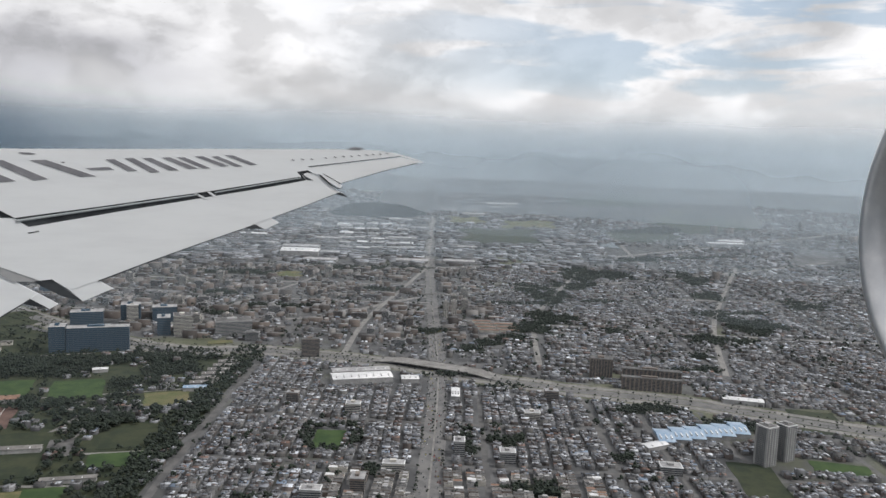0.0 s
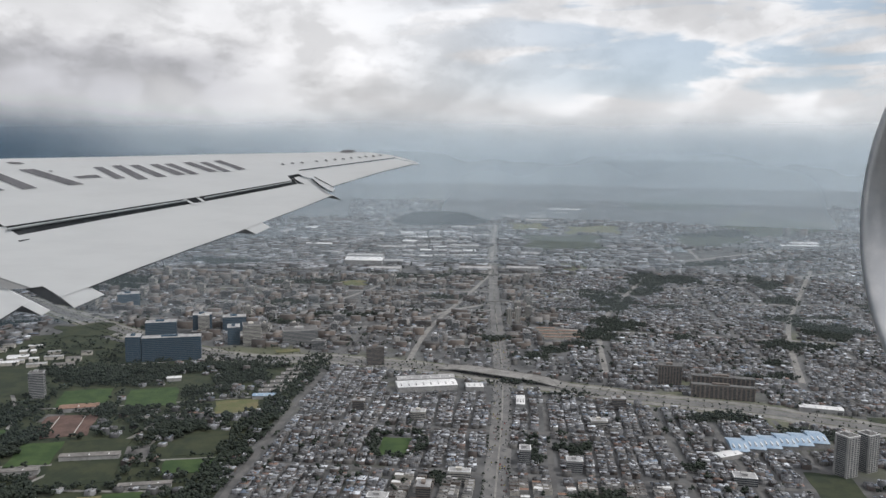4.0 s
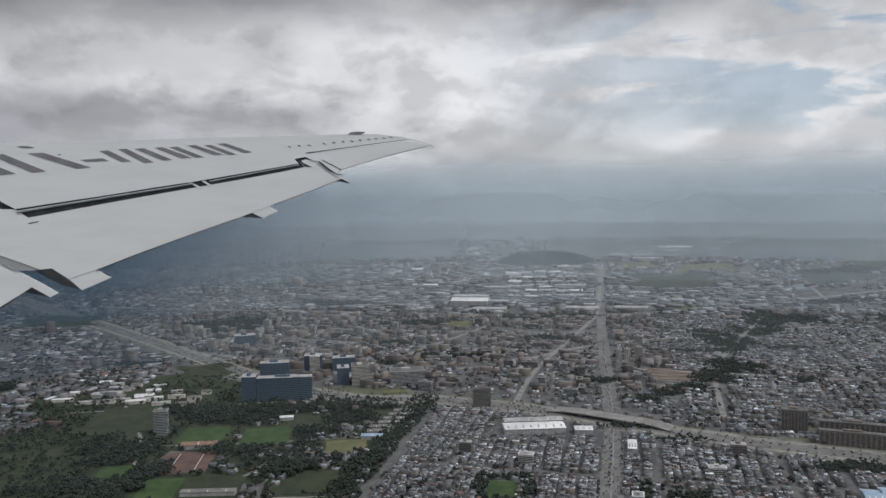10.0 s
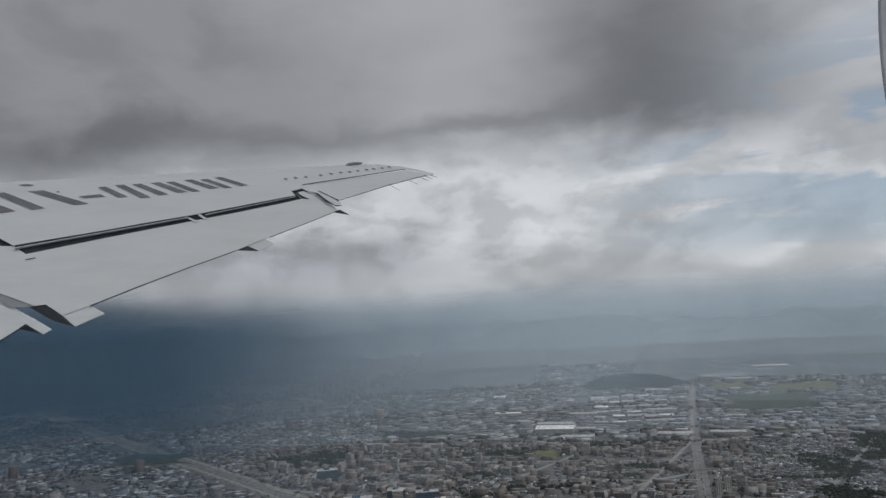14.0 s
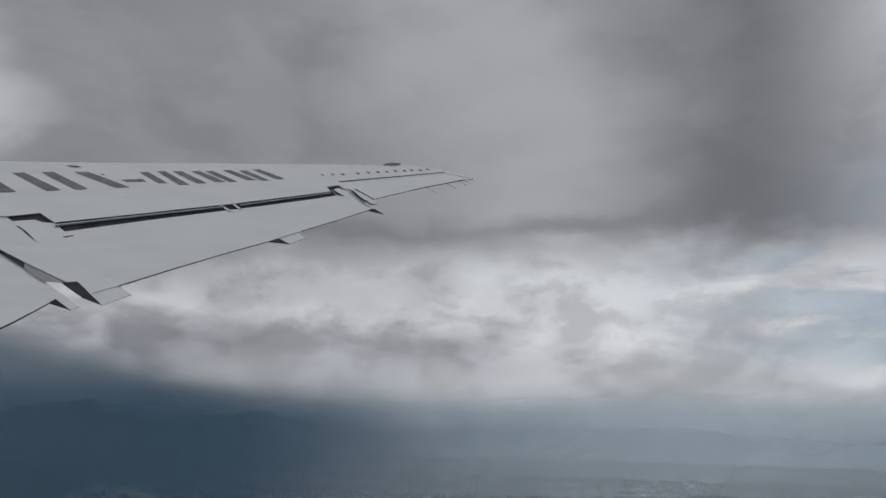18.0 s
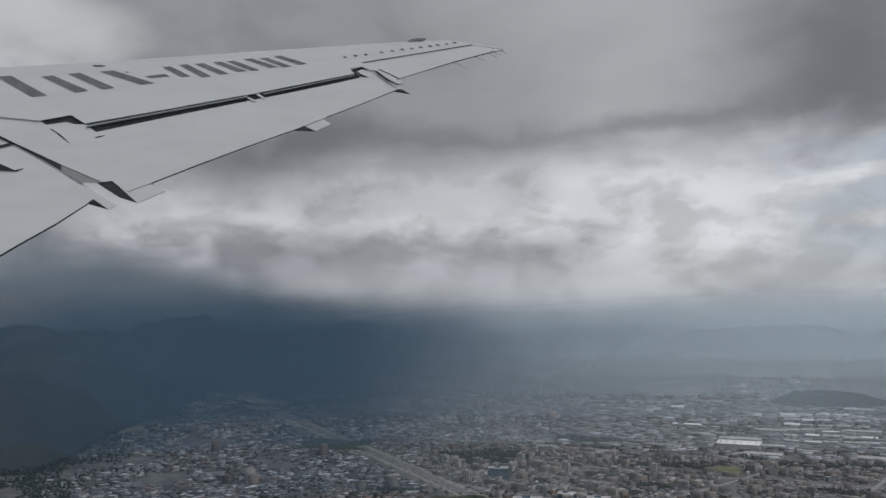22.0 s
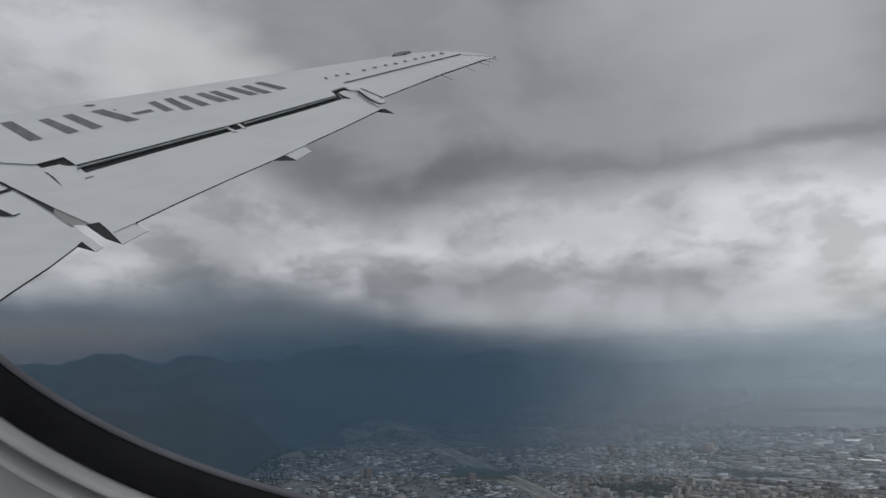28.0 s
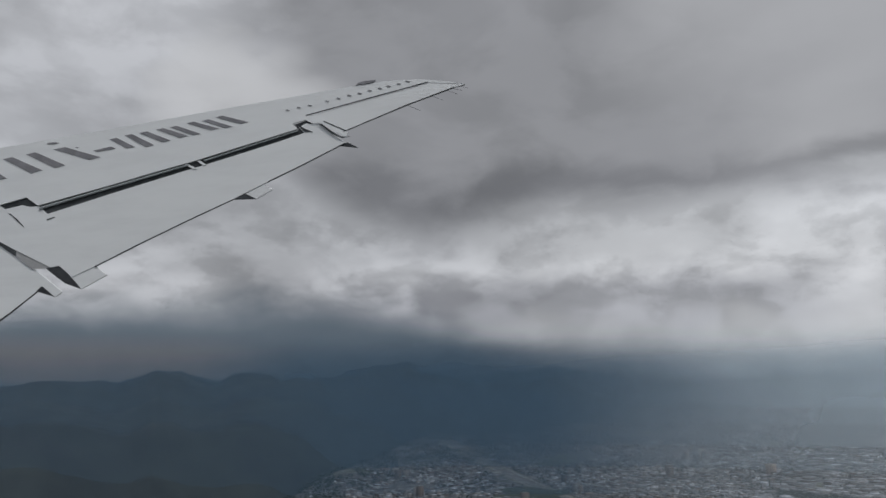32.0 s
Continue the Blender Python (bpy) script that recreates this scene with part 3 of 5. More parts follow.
def in_wood(x, y, grow=1.0):
    hit = np.zeros(np.shape(x), bool)
    for cx, cy, rx, ry in WOODS:
        t = np.arctan2((y - cy) / ry, (x - cx) / rx)
        edge = grow * (1 + 0.20 * np.sin(3 * t + cx) + 0.14 * np.sin(5 * t + cy) + 0.10 * np.sin(9 * t + cx * 0.7))
        hit |= ((x - cx) / rx) ** 2 + ((y - cy) / ry) ** 2 < edge ** 2
    return hit


def in_field(x, y):
    hit = np.zeros(np.shape(x), bool)
    for _, cx, cy, a, b, turn in FIELDS:
        c, s = math.cos(radians(turn)), math.sin(radians(turn))
        dx, dy = x - cx, y - cy
        hit |= (np.abs(dx * c + dy * s) < a + 6) & (np.abs(-dx * s + dy * c) < b + 6)
    return hit


def in_plot(x, y):
    hit = np.zeros(np.shape(x), bool)
    for cx, cy, a, b in PLOTS:
        hit |= (np.abs(x - cx) < a) & (np.abs(y - cy) < b)
    return hit


def mountain_foot(az):
    """Where the slope begins, metres out, by the bearing to the left in degrees."""
    wave = 130 * np.sin(az * 0.35) + 60 * np.sin(az * 0.83 + 1.0)
    return np.interp(az, [-60, 14, 20, 28, 36, 42, 48, 54, 60, 90], [4740, 4740, 4600, 4400, 4100, 3600, 3050, 2650, 2450, 2350]) + wave * np.interp(az, [14, 24], [0, 1])


def free(x, y, road=8.0):
    d = np.minimum.reduce([far_from(AVENUE, x, y) - 19, far_from(HIGHWAY, x, y) - 46, far_from(DIAGONAL, x, y) - 7, far_from(CROSS, x, y) - 10, far_from(RING, x, y) - 12] + [far_from(s, x, y) - 11 for s in TOWN_ROADS] + [far_from(s, x, y) - 5 for s in STREETS])
    az = np.degrees(np.arctan2(-x, y))
    return (d > road) & ~in_wood(x, y, 0.92) & ~in_field(x, y) & ~in_plot(x, y) & (np.hypot(x, y) < mountain_foot(az) - 40)


def thin_out(x, y):
    """Share of houses that stand, falling towards the foot of the slope."""
    az = np.degrees(np.arctan2(-x, y))
    q = np.clip((mountain_foot(az) - 40 - np.hypot(x, y)) / np.interp(az, [14, 30], [120, 650]), 0, 1)
    return q * q * (3 - 2 * q)


def green_zone(x, y):
    return (y < along(HIGHWAY, x) - 20) & (x < diagonal_x(y))


def flats_zone(x, y):
    return (y > along(HIGHWAY, x)) & (y < 2690) & (x < avenue_x(y) + 160) & (x > -1100)


def shed_zone(x, y):
    return (y >= 2690) & (y < 4250) & (x > -800) & (x < 1100)


def in_view(x, y, margin=6.0):
    az = np.degrees(np.arctan2(-x, y))
    r = np.hypot(x, y)
    return (az > -37 - margin) & (az < 72 + margin) & (r < 4950) & ((az < 36 + margin) | (r > 1900))


def boxes_mesh(name, rows, mat, label, category):
    """Many blocks as one mesh: rows of x, y, half length, half width, foot, height, turn."""
    r = np.asarray(rows, float)
    n = len(r)
    r[:, 4] += rise(r[:, 0], r[:, 1])
    c, s = np.cos(r[:, 6]), np.sin(r[:, 6])
    co = np.zeros((n, 8, 3))
    for i, (sx, sy) in enumerate(((-1, -1), (1, -1), (1, 1), (-1, 1))):
        px, py = sx * r[:, 2], sy * r[:, 3]
        for lift in (0, 1):
            co[:, i + 4 * lift, 0] = r[:, 0] + px * c - py * s
            co[:, i + 4 * lift, 1] = r[:, 1] + px * s + py * c
            co[:, i + 4 * lift, 2] = r[:, 4] + lift * r[:, 5]
    quads = np.array([(4, 5, 6, 7), (0, 1, 5, 4), (1, 2, 6, 5), (2, 3, 7, 6), (3, 0, 4, 7)])
    idx = (np.arange(n)[:, None, None] * 8 + quads[None]).reshape(-1)
    me = bpy.data.meshes.new(name)
    me.vertices.add(n * 8)
    me.vertices.foreach_set("co", co.reshape(-1))
    me.loops.add(len(idx))
    me.loops.foreach_set("vertex_index", idx.astype(np.int32))
    me.polygons.add(n * 5)
    me.polygons.foreach_set("loop_start", np.arange(0, n * 20, 4, dtype=np.int32))
    me.polygons.foreach_set("loop_total", np.full(n * 5, 4, np.int32))
    me.update(calc_edges=True)
    me.materials.append(mat)
    return tagged(new(name, me), label, category, kind="stuff")


# ---- ground, roads, fields ----
def ring_sheet(name, rings, steps, mat, label, category, height):
    verts, faces = [], []
    for i, r in enumerate(rings):
        for j in range(steps):
            a = 2 * math.pi * j / steps
            x, y = r * math.sin(a), r * math.cos(a)
            verts.append((x, y, height(x, y)))
    for i in range(len(rings) - 1):
        for j in range(steps):
            k2 = (j + 1) % steps
            faces.append((i * steps + j, i * steps + k2, (i + 1) * steps + k2, (i + 1) * steps + j))
    return tagged(mesh_object(name, verts, faces, mat), label, category, kind="structure")


ring_sheet("ground", [0.01, 300, 700, 1200, 1600, 2000] + list(range(2100, 4950, 90)) + [4950], 192, CITY_GROUND, "grey city ground with dusty plots and patches of grass", "ground", base)


def strip(name, line, half, lift, mat, label, category="road", offset=0.0, parent=None):
    pts = [Vector(p) for p in line]
    verts, faces = [], []
    for i, p in enumerate(pts):
        d = (pts[min(i + 1, len(pts) - 1)] - pts[max(i - 1, 0)]).normalized()
        n = Vector((-d.y, d.x))
        for side in (-1, 1):
            q = p + n * (offset + side * half)
            verts.append((q.x, q.y, base(q.x, q.y) + lift * (1 + max(0, q.length - 2000) / 900)))
    for i in range(len(pts) - 1):
        faces.append((2 * i, 2 * i + 2, 2 * i + 3, 2 * i + 1))
    ob = mesh_object(name, verts, faces, mat, parent, label)
    if parent is None:
        tagged(ob, label, category, kind="structure")
    return ob


def smooth_line(line, n=8):
    out = []
    p = [Vector(q) for q in line]
    for i in range(len(p) - 1):
        a, b, c, d = p[max(i - 1, 0)], p[i], p[i + 1], p[min(i + 2, len(p) - 1)]
        for j in range(n):
            t = j / n
            out.append(0.5 * ((2 * b) + (c - a) * t + (2 * a - 5 * b + 4 * c - d) * t * t + (3 * b - a - 3 * c + d) * t ** 3))
    return out + [p[-1]]


avenue = strip("road", smooth_line(AVENUE), 18, 0.30, TARMAC, "wide grey dual avenue running straight through the city")
for off in (-9, 9):
    strip("carriageway", smooth_line(AVENUE), 6.8, 0.42, TARMAC, "grey asphalt carriageway", offset=off, parent=avenue)
strip("median", smooth_line(AVENUE), 1.3, 0.55, CONCRETE, "pale median strip", parent=avenue)
highway = strip("road", smooth_line(HIGHWAY), 44, 0.20, VERGE, "broad highway with green verges crossing the avenue")
for off in (-27, -8, 8, 27):
    strip("carriageway", smooth_line(HIGHWAY), 7.4, 0.48, CONCRETE if abs(off) > 10 else TARMAC, "worn carriageway", offset=off, parent=highway)
strip("road", smooth_line(DIAGONAL), 5.5, 0.36, ASPHALT, "grey asphalt road beside a belt of trees")
strip("road", smooth_line(CROSS), 9, 0.40, CONCRETE, "pale cross road between apartment blocks")
strip("road", smooth_line(RING), 11, 0.40, CONCRETE, "pale far ring road beside warehouses")
for i, line in enumerate(TOWN_ROADS):
    strip("road", smooth_line(line), 6.5, 0.60 + 0.012 * i, CONCRETE, "pale through road between apartment blocks")
for i, line in enumerate(STREETS):
    strip("road", smooth_line(line, 24), 4.5, 0.14 + 0.012 * i, ASPHALT, "narrow grey street between rows of houses")
for s0 in (3060, 3350, 3640):
    strip("road", smooth_line([(-700, s0 + 110), (1000, s0 - 150)], 20), 7, 0.5, CONCRETE, "pale street between warehouses")
for w0 in (-420, -60, 380, 760):
    strip("road", smooth_line([(w0 + 400, 2720), (w0 + 640, 4300)], 20), 7, 0.55, CONCRETE, "pale street between warehouses")

park = part("park_ground", slab([(-230, 500), (-236, 855), (-208, 1139), (-150, 1560), (-460, 1640), (-900, 1990), (-1500, 2500), (-1500, 500)], 0.12, 0.3), GRASS, None)
park.location.z = GROUND
tagged(park, "dark green grounds of a school campus and parks", "ground", kind="structure")
KINDS = {"lawn": (LAWN, "bright green mown playing field"), "grass": (GRASS, "dull green grass field"), "dry": (DRY, "dry yellowish field"), "clay": (CLAY, "red clay sports courts")}


def field(kind, cx, cy, a, b, turn, lift):
    mat, text = KINDS[kind]
    c, s = math.cos(radians(turn)), math.sin(radians(turn))
    n = 8
    verts, faces = [], []
    for low in (0, 1):
        for i in range(n + 1):
            for j in range(n + 1):
                u, v = (2 * i / n - 1) * a, (2 * j / n - 1) * b
                wild = 0.03 if math.hypot(cx, cy) < 1800 else 0.22
                u *= 1 + wild * math.sin(1.1 * j + cx)
                v *= 1 + wild * math.sin(0.9 * i + cy)
                x, y = cx + u * c - v * s, cy + u * s + v * c
                verts.append((x, y, base(x, y) + (lift + max(0.0, math.hypot(x, y) - 2000) / 2000) - 0.6 * low))
    m = (n + 1) ** 2
    for i in range(n):
        for j in range(n):
            q = i * (n + 1) + j
            faces.append((q, q + n + 1, q + n + 2, q + 1))
    rim = [j for j in range(n + 1)] + [i * (n + 1) + n for i in range(1, n + 1)] + [n * (n + 1) + j for j in range(n - 1, -1, -1)] + [i * (n + 1) for i in range(n - 1, 0, -1)]
    for p, q in zip(rim, rim[1:] + rim[:1]):
        faces.append((p, q, q + m, p + m))
    ob = mesh_object("field", verts, faces, mat)
    tagged(ob, text, "field", kind="structure")
    if kind == "clay":
        for i in (-0.5, 0.5):
            x, y = cx + i * a * c, cy + i * a * s
            line = part("court_line", box(-0.4, -b * 0.9, 0.5, 0.4, b * 0.9, 0.9), LINE_PAINT, ob)
            line.matrix_world = Matrix.Translation((x, y, GROUND)) @ Matrix.Rotation(radians(turn), 4, "Z")


for i, entry in enumerate(FIELDS):
    field(*entry, 0.25 + 0.035 * i)


for line, half in (([(1128, 3060), (1140, 3150), (1160, 3240), (1225, 3360)], 13), ([(1168, 3040), (1178, 3130), (1190, 3200)], 22)):
    strip("water", smooth_line(line), half, 1.2, POND, "pale reservoir basin reflecting the clouds", "water")
for line in ([(-560, 1046), (-330, 1066), (-220, 1076)], [(-640, 985), (-322, 962), (-225, 975)], [(-480, 990), (-400, 1160), (-370, 1260), (-240, 1270)], [(-700, 1290), (-480, 1310), (-240, 1360)], [(-390, 1040), (-350, 1180)], [(-900, 1500), (-640, 1560), (-470, 1600)], [(-620, 900), (-590, 1100), (-640, 1300), (-800, 1560)]):
    strip("path", smooth_line(line), 3.2, 0.24, CONCRETE, "pale campus path between playing fields", "path")
for x, y, a, b in ((-374, 1090, 22, 34), (-321, 1251, 40, 16), (-560, 1250, 14, 20), (-600, 1010, 40, 18)):
    ob = part("yard", slab([(x - a, y - b), (x + a, y - b * 0.8), (x + a * 1.1, y + b), (x - a * 0.9, y + b * 0.9)], 0.27, 0.3), ASPHALT, None)
    ob.location.z = GROUND
    tagged(ob, "worn grey asphalt yard of the campus", "yard", kind="structure")

for cx, cy, rx, ry in WOODS:
    if min(rx, ry) < 20:
        continue
    pts = []
    for i in range(48):
        t = 2 * math.pi * i / 48
        e = 0.98 * (1 + 0.20 * math.sin(3 * t + cx) + 0.14 * math.sin(5 * t + cy) + 0.10 * math.sin(9 * t + cx * 0.7))
        x, y = cx + rx * e * math.cos(t), cy + ry * e * math.sin(t)
        pts.append((x, y, base(x, y) + 0.5 + max(0.0, math.hypot(x, y) - 2000) / 1500))
    pts.append((cx, cy, base(cx, cy) + 0.5 + max(0.0, math.hypot(cx, cy) - 2000) / 1500))
    ob = mesh_object("wood_floor", pts, [(i, (i + 1) % 48, 48) for i in range(48)], UNDERGROWTH)
    tagged(ob, "dark undergrowth beneath a stand of trees", "ground", kind="structure")

# ---- mountains, hill and haze shells ----
def mountains():
    az = np.linspace(-50, 90, 281)
    rr = np.linspace(0, 1, 34)
    verts, faces = [], []
    for a in az:
        foot = float(mountain_foot(a))
        top = np.interp(a, [-50, -30, -5, 3, 11, 16, 22, 27, 34, 38, 40, 42, 45, 50, 56, 62, 70, 90], [0, 12, 24, 44, 60, 20, 40, 85, 80, 105, 150, 110, 85, 55, 75, 40, 15, 0])
        if a > -6:
            top += min(1.0, (a + 6) / 24) * (42 * noise.noise(Vector((a / 3.1, 5.0, 0))) + 22 * noise.noise(Vector((a / 1.1, 2.0, 0))) + 8 * noise.noise(Vector((a / 0.45, 7.0, 0))))
        for q in rr:
            r = foot + (4930 - foot) * q
            x, y = -r * math.sin(radians(a)), r * math.cos(radians(a))
            lift = 1 - (1 - q) ** 1.7
            rough = noise.fractal(Vector((x / 620, y / 620, 3.1)), 0.9, 2.1, 6)
            ribs = noise.fractal(Vector((a / 3.3, q * 1.3, 8.4)), 0.8, 2.0, 5)
            foot_z = base(x, y) - 3 if q < 0.02 else GROUND + float(rise(x, y)) * (1 - q) - 3
            h = foot_z + (top - foot_z) * lift + (rough * 22 + ribs * 30) * min(1.0, q * 3) * (1.0 if a > 18 else 0.45)
            verts.append((x, y, h))
    n = len(rr)
    for i in range(len(az) - 1):
        for j in range(n - 1):
            faces.append((i * n + j, i * n + j + 1, (i + 1) * n + j + 1, (i + 1) * n + j))
    ob = mesh_object("mountain_range", verts, faces, FOREST)
    for p in ob.data.polygons:
        p.use_smooth = True
    tagged(ob, "dark wooded mountain range in mist behind the city", "mountain", kind="structure")


mountains()


def low_hill(cx, cy, a, b, h):
    verts, faces = [], []
    n, m = 20, 40
    for i in range(n + 1):
        for j in range(m):
            t = 2 * math.pi * j / m
            q = i / n
            x, y = cx + a * q * math.cos(t), cy + b * q * math.sin(t)
            verts.append((x, y, base(x, y) - 4 + h * (1 - q * q) ** 1.3 * (1 + 0.35 * noise.noise(Vector((x / 130, y / 130, 1))))))
    for i in range(n):
        for j in range(m):
            k2 = (j + 1) % m
            faces.append((i * m + j, (i + 1) * m + j, (i + 1) * m + k2, i * m + k2))
    ob = mesh_object("hill", verts, faces, FOREST)
    for p in ob.data.polygons:
        p.use_smooth = True
    tagged(ob, "low dark wooded hill rising beyond the warehouses", "hill", kind="structure")


low_hill(225, 3790, 260, 130, 54)

# added see-through shells that stand in for haze in the air
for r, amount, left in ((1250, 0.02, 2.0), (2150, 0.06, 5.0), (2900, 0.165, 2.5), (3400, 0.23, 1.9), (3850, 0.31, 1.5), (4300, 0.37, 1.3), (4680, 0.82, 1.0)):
    veil = haze_material("haze_shell", amount, -120 if r < 4600 else 40, 200 + r * 0.03, (0.80, 0.915, 0.99), left)
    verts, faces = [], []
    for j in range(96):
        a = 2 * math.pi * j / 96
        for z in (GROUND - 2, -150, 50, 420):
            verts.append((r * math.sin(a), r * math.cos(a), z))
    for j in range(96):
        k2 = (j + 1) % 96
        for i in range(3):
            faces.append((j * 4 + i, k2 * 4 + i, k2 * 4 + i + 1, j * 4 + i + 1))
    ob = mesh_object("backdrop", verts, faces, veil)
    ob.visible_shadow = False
    tagged(ob, "added haze shell over the city, shaded blue on the mountain's side", "mist", kind="structure")


# ---- the aircraft: wing, engine, window ----
WING = Matrix(((0.94222, -0.00000, 0.33500, -3.2875), (0.33500, 0.00000, -0.94222, 12.9811), (0.00000, 1.00000, 0.00000, 0.8184), (0, 0, 0, 1)))
wing = empty("aircraft_wing", WING, "white swept airliner wing with lowered flaps and dark painted marks", "wing")


def thickness(a, b):
    return max(0.02, min(0.12, 0.06 - 0.012 * (a + 1.0)))


part("main_panel", slab([(-6.888, 0.491), (-4.471, 0.574), (-3.052, 0.611), (-1.617, 0.658), (-0.165, 0.715), (1.305, 0.763), (2.097, 0.793), (2.495, 0.807), (2.894, 0.802), (3.297, 0.762), (3.621, 0.693), (3.915, 0.613), (3.399, 0.703), (1.574, 0.468), (1.663, 0.332), (1.552, 0.393), (1.341, 0.358), (1.424, 0.272), (0.545, 0.118), (-0.278, -0.025), (-1.096, -0.148), (-1.765, -0.256), (-3.175, -0.466), (-3.430, -0.311), (-3.992, -0.394), (-5.735, -0.176)], 0.0, thickness), WHITE_PAINT, wing, "white upper wing skin")
flap = part("flap", slab([(-5.738, -0.119), (-3.992, -0.385), (-3.865, -0.471), (-3.518, -0.425), (-3.355, -0.474), (-3.175, -0.470), (-2.987, -0.620), (-1.758, -0.387), (-1.090, -0.269), (-0.418, -0.151), (0.355, -0.018), (1.134, 0.126), (1.535, 0.203), (1.432, 0.306), (1.549, 0.347), (1.669, 0.326), (1.778, 0.320), (2.167, -0.010), (1.543, -0.247), (0.961, -0.454), (0.383, -0.670), (-0.383, -0.926), (-1.237, -1.227), (-1.989, -1.508), (-2.419, -1.656), (-2.677, -1.454), (-2.846, -1.480), (-3.572, -1.160), (-4.393, -0.773)], -0.02, 0.035, 0.006), WHITE_PAINT, wing, "white lowered outboard flap")
part("flap", slab([(-6.879, 0.358), (-4.391, -0.801), (-3.956, -1.033), (-3.567, -1.255), (-3.225, -1.467), (-2.873, -1.690), (-3.101, -1.839), (-3.611, -2.155), (-4.292, -2.523), (-6.601, -3.909)], -0.05, 0.035, 0.006), WHITE_PAINT, wing, "white lowered inboard flap")
part("shroud", slab([(1.579, 0.460), (1.817, 0.340), (2.221, 0.123), (2.184, 0.064), (1.961, 0.182), (1.788, 0.320), (1.668, 0.330)], -0.001, 0.02), WHITE_PAINT, wing, "white shroud beside the flap's outer end")
part("aileron", slab([(1.575, 0.448), (3.400, 0.688), (3.916, 0.603), (3.765, 0.584), (3.088, 0.421), (2.515, 0.260), (2.141, 0.152), (1.797, 0.330)], -0.006, 0.03), WHITE_PAINT, wing, "white aileron")
# a plate closes the slot, the shade of its depth painted dark
cove = part("flap_cove", slab([(-4.040, -0.375), (-3.422, -0.273), (-3.148, -0.437), (-1.766, -0.223), (-0.279, 0.004), (1.325, 0.272), (1.351, 0.351), (1.547, 0.390), (1.659, 0.330), (1.575, 0.203), (1.135, 0.087), (-0.272, -0.171), (-1.756, -0.425), (-3.004, -0.658), (-3.230, -0.494), (-3.844, -0.510)], -0.032, 0.05), DARK_FILL, wing, "dark plate painted as the shaded slot ahead of the flap")
part("flap_vane", rod((-3.144, -0.514, -0.012), (-0.383, -0.074, -0.012), 0.022, 0.015), VANE, cove, "dull metal vane inside the slot")
part("flap_vane", rod((-0.112, -0.036, -0.012), (1.425, 0.248, -0.012), 0.014, 0.01), VANE, cove, "dull metal vane inside the slot")
part("flap_bracket", slab([(-0.461, -0.064), (-0.413, -0.054), (-0.234, -0.147), (-0.282, -0.157)], -0.008, 0.05, 0.003), WHITE_PAINT, cove, "white bracket crossing the slot")
part("flap_bracket", slab([(-0.249, -0.030), (-0.201, -0.021), (-0.080, -0.104), (-0.128, -0.113)], -0.008, 0.05, 0.003), WHITE_PAINT, cove, "white bracket crossing the slot")
part("seam", slab([(1.554, 0.463), (3.399, 0.713), (3.399, 0.701), (1.555, 0.448)], 0.004, 0.006), DARK_FILL, wing, "dark hinge line of the aileron")
part("seam", slab([(-3.795, -0.543), (-3.747, -0.548), (-3.600, -0.645), (-3.431, -0.799), (-3.569, -0.702), (-3.698, -0.596)], -0.014, 0.006), DARK_FILL, wing, "dark gap in the flap skin")
part("seam", slab([(-3.001, -0.701), (-2.841, -0.673), (-2.831, -0.683), (-2.981, -0.716)], -0.014, 0.006), DARK_FILL, wing, "short dark skin seam")
part("seam", slab([(-4.970, -0.503), (-4.394, -0.759), (-3.959, -0.966), (-3.573, -1.141), (-3.552, -1.188), (-3.566, -1.264), (-3.955, -1.042), (-4.391, -0.811), (-4.967, -0.560)], -0.035, 0.01), DARK_FILL, wing, "dark gap between the flaps")
# the white flap's end face, its shade put into the colour
part("flap_end_plate", slab([(-3.572, -1.150), (-3.235, -1.286), (-2.945, -1.394), (-2.799, -1.476), (-2.959, -1.489), (-3.224, -1.477), (-3.566, -1.260)], -0.030, 0.012), SHADE_PAINT, wing, "flap end face with its shade painted grey")
part("seam", slab([(1.768, 0.306), (1.808, 0.301), (1.982, 0.163), (2.114, 0.079), (2.253, 0.064), (2.125, 0.054), (1.973, 0.133)], 0.004, 0.006), DARK_FILL, wing, "dark gap at the flap's outer end")
part("seam", slab([(1.827, 0.335), (1.846, 0.338), (2.180, 0.166), (2.171, 0.158)], 0.004, 0.006), DARK_FILL, wing, "thin dark skin line")
part("seam", slab([(1.427, 0.319), (1.456, 0.323), (1.533, 0.267), (1.663, 0.205), (1.535, 0.215)], -0.014, 0.006), DARK_FILL, wing, "dark skin edge at the flap's outer end")
part("seam", slab([(2.167, -0.010), (1.543, -0.247), (0.961, -0.454), (0.962, -0.466), (1.543, -0.257), (2.167, -0.020)], -0.012, 0.01), DARK_FILL, wing, "thin dark trailing edge")
part("seam", slab([(0.383, -0.670), (-0.383, -0.926), (-1.237, -1.227), (-1.989, -1.508), (-1.988, -1.527), (-1.236, -1.247), (-0.382, -0.940), (0.384, -0.683)], -0.012, 0.01), DARK_FILL, wing, "thin dark trailing edge")
part("seam", slab([(-3.101, -1.839), (-3.611, -2.155), (-4.292, -2.523), (-5.367, -3.153), (-5.365, -3.185), (-4.290, -2.556), (-3.609, -2.184), (-3.100, -1.858)], -0.042, 0.01), DARK_FILL, wing, "thin dark trailing edge")
part("seam", slab([(3.765, 0.589), (3.088, 0.426), (2.141, 0.152), (2.141, 0.143), (3.088, 0.414), (3.765, 0.578)], 0.0, 0.008), DARK_FILL, wing, "thin dark trailing edge")
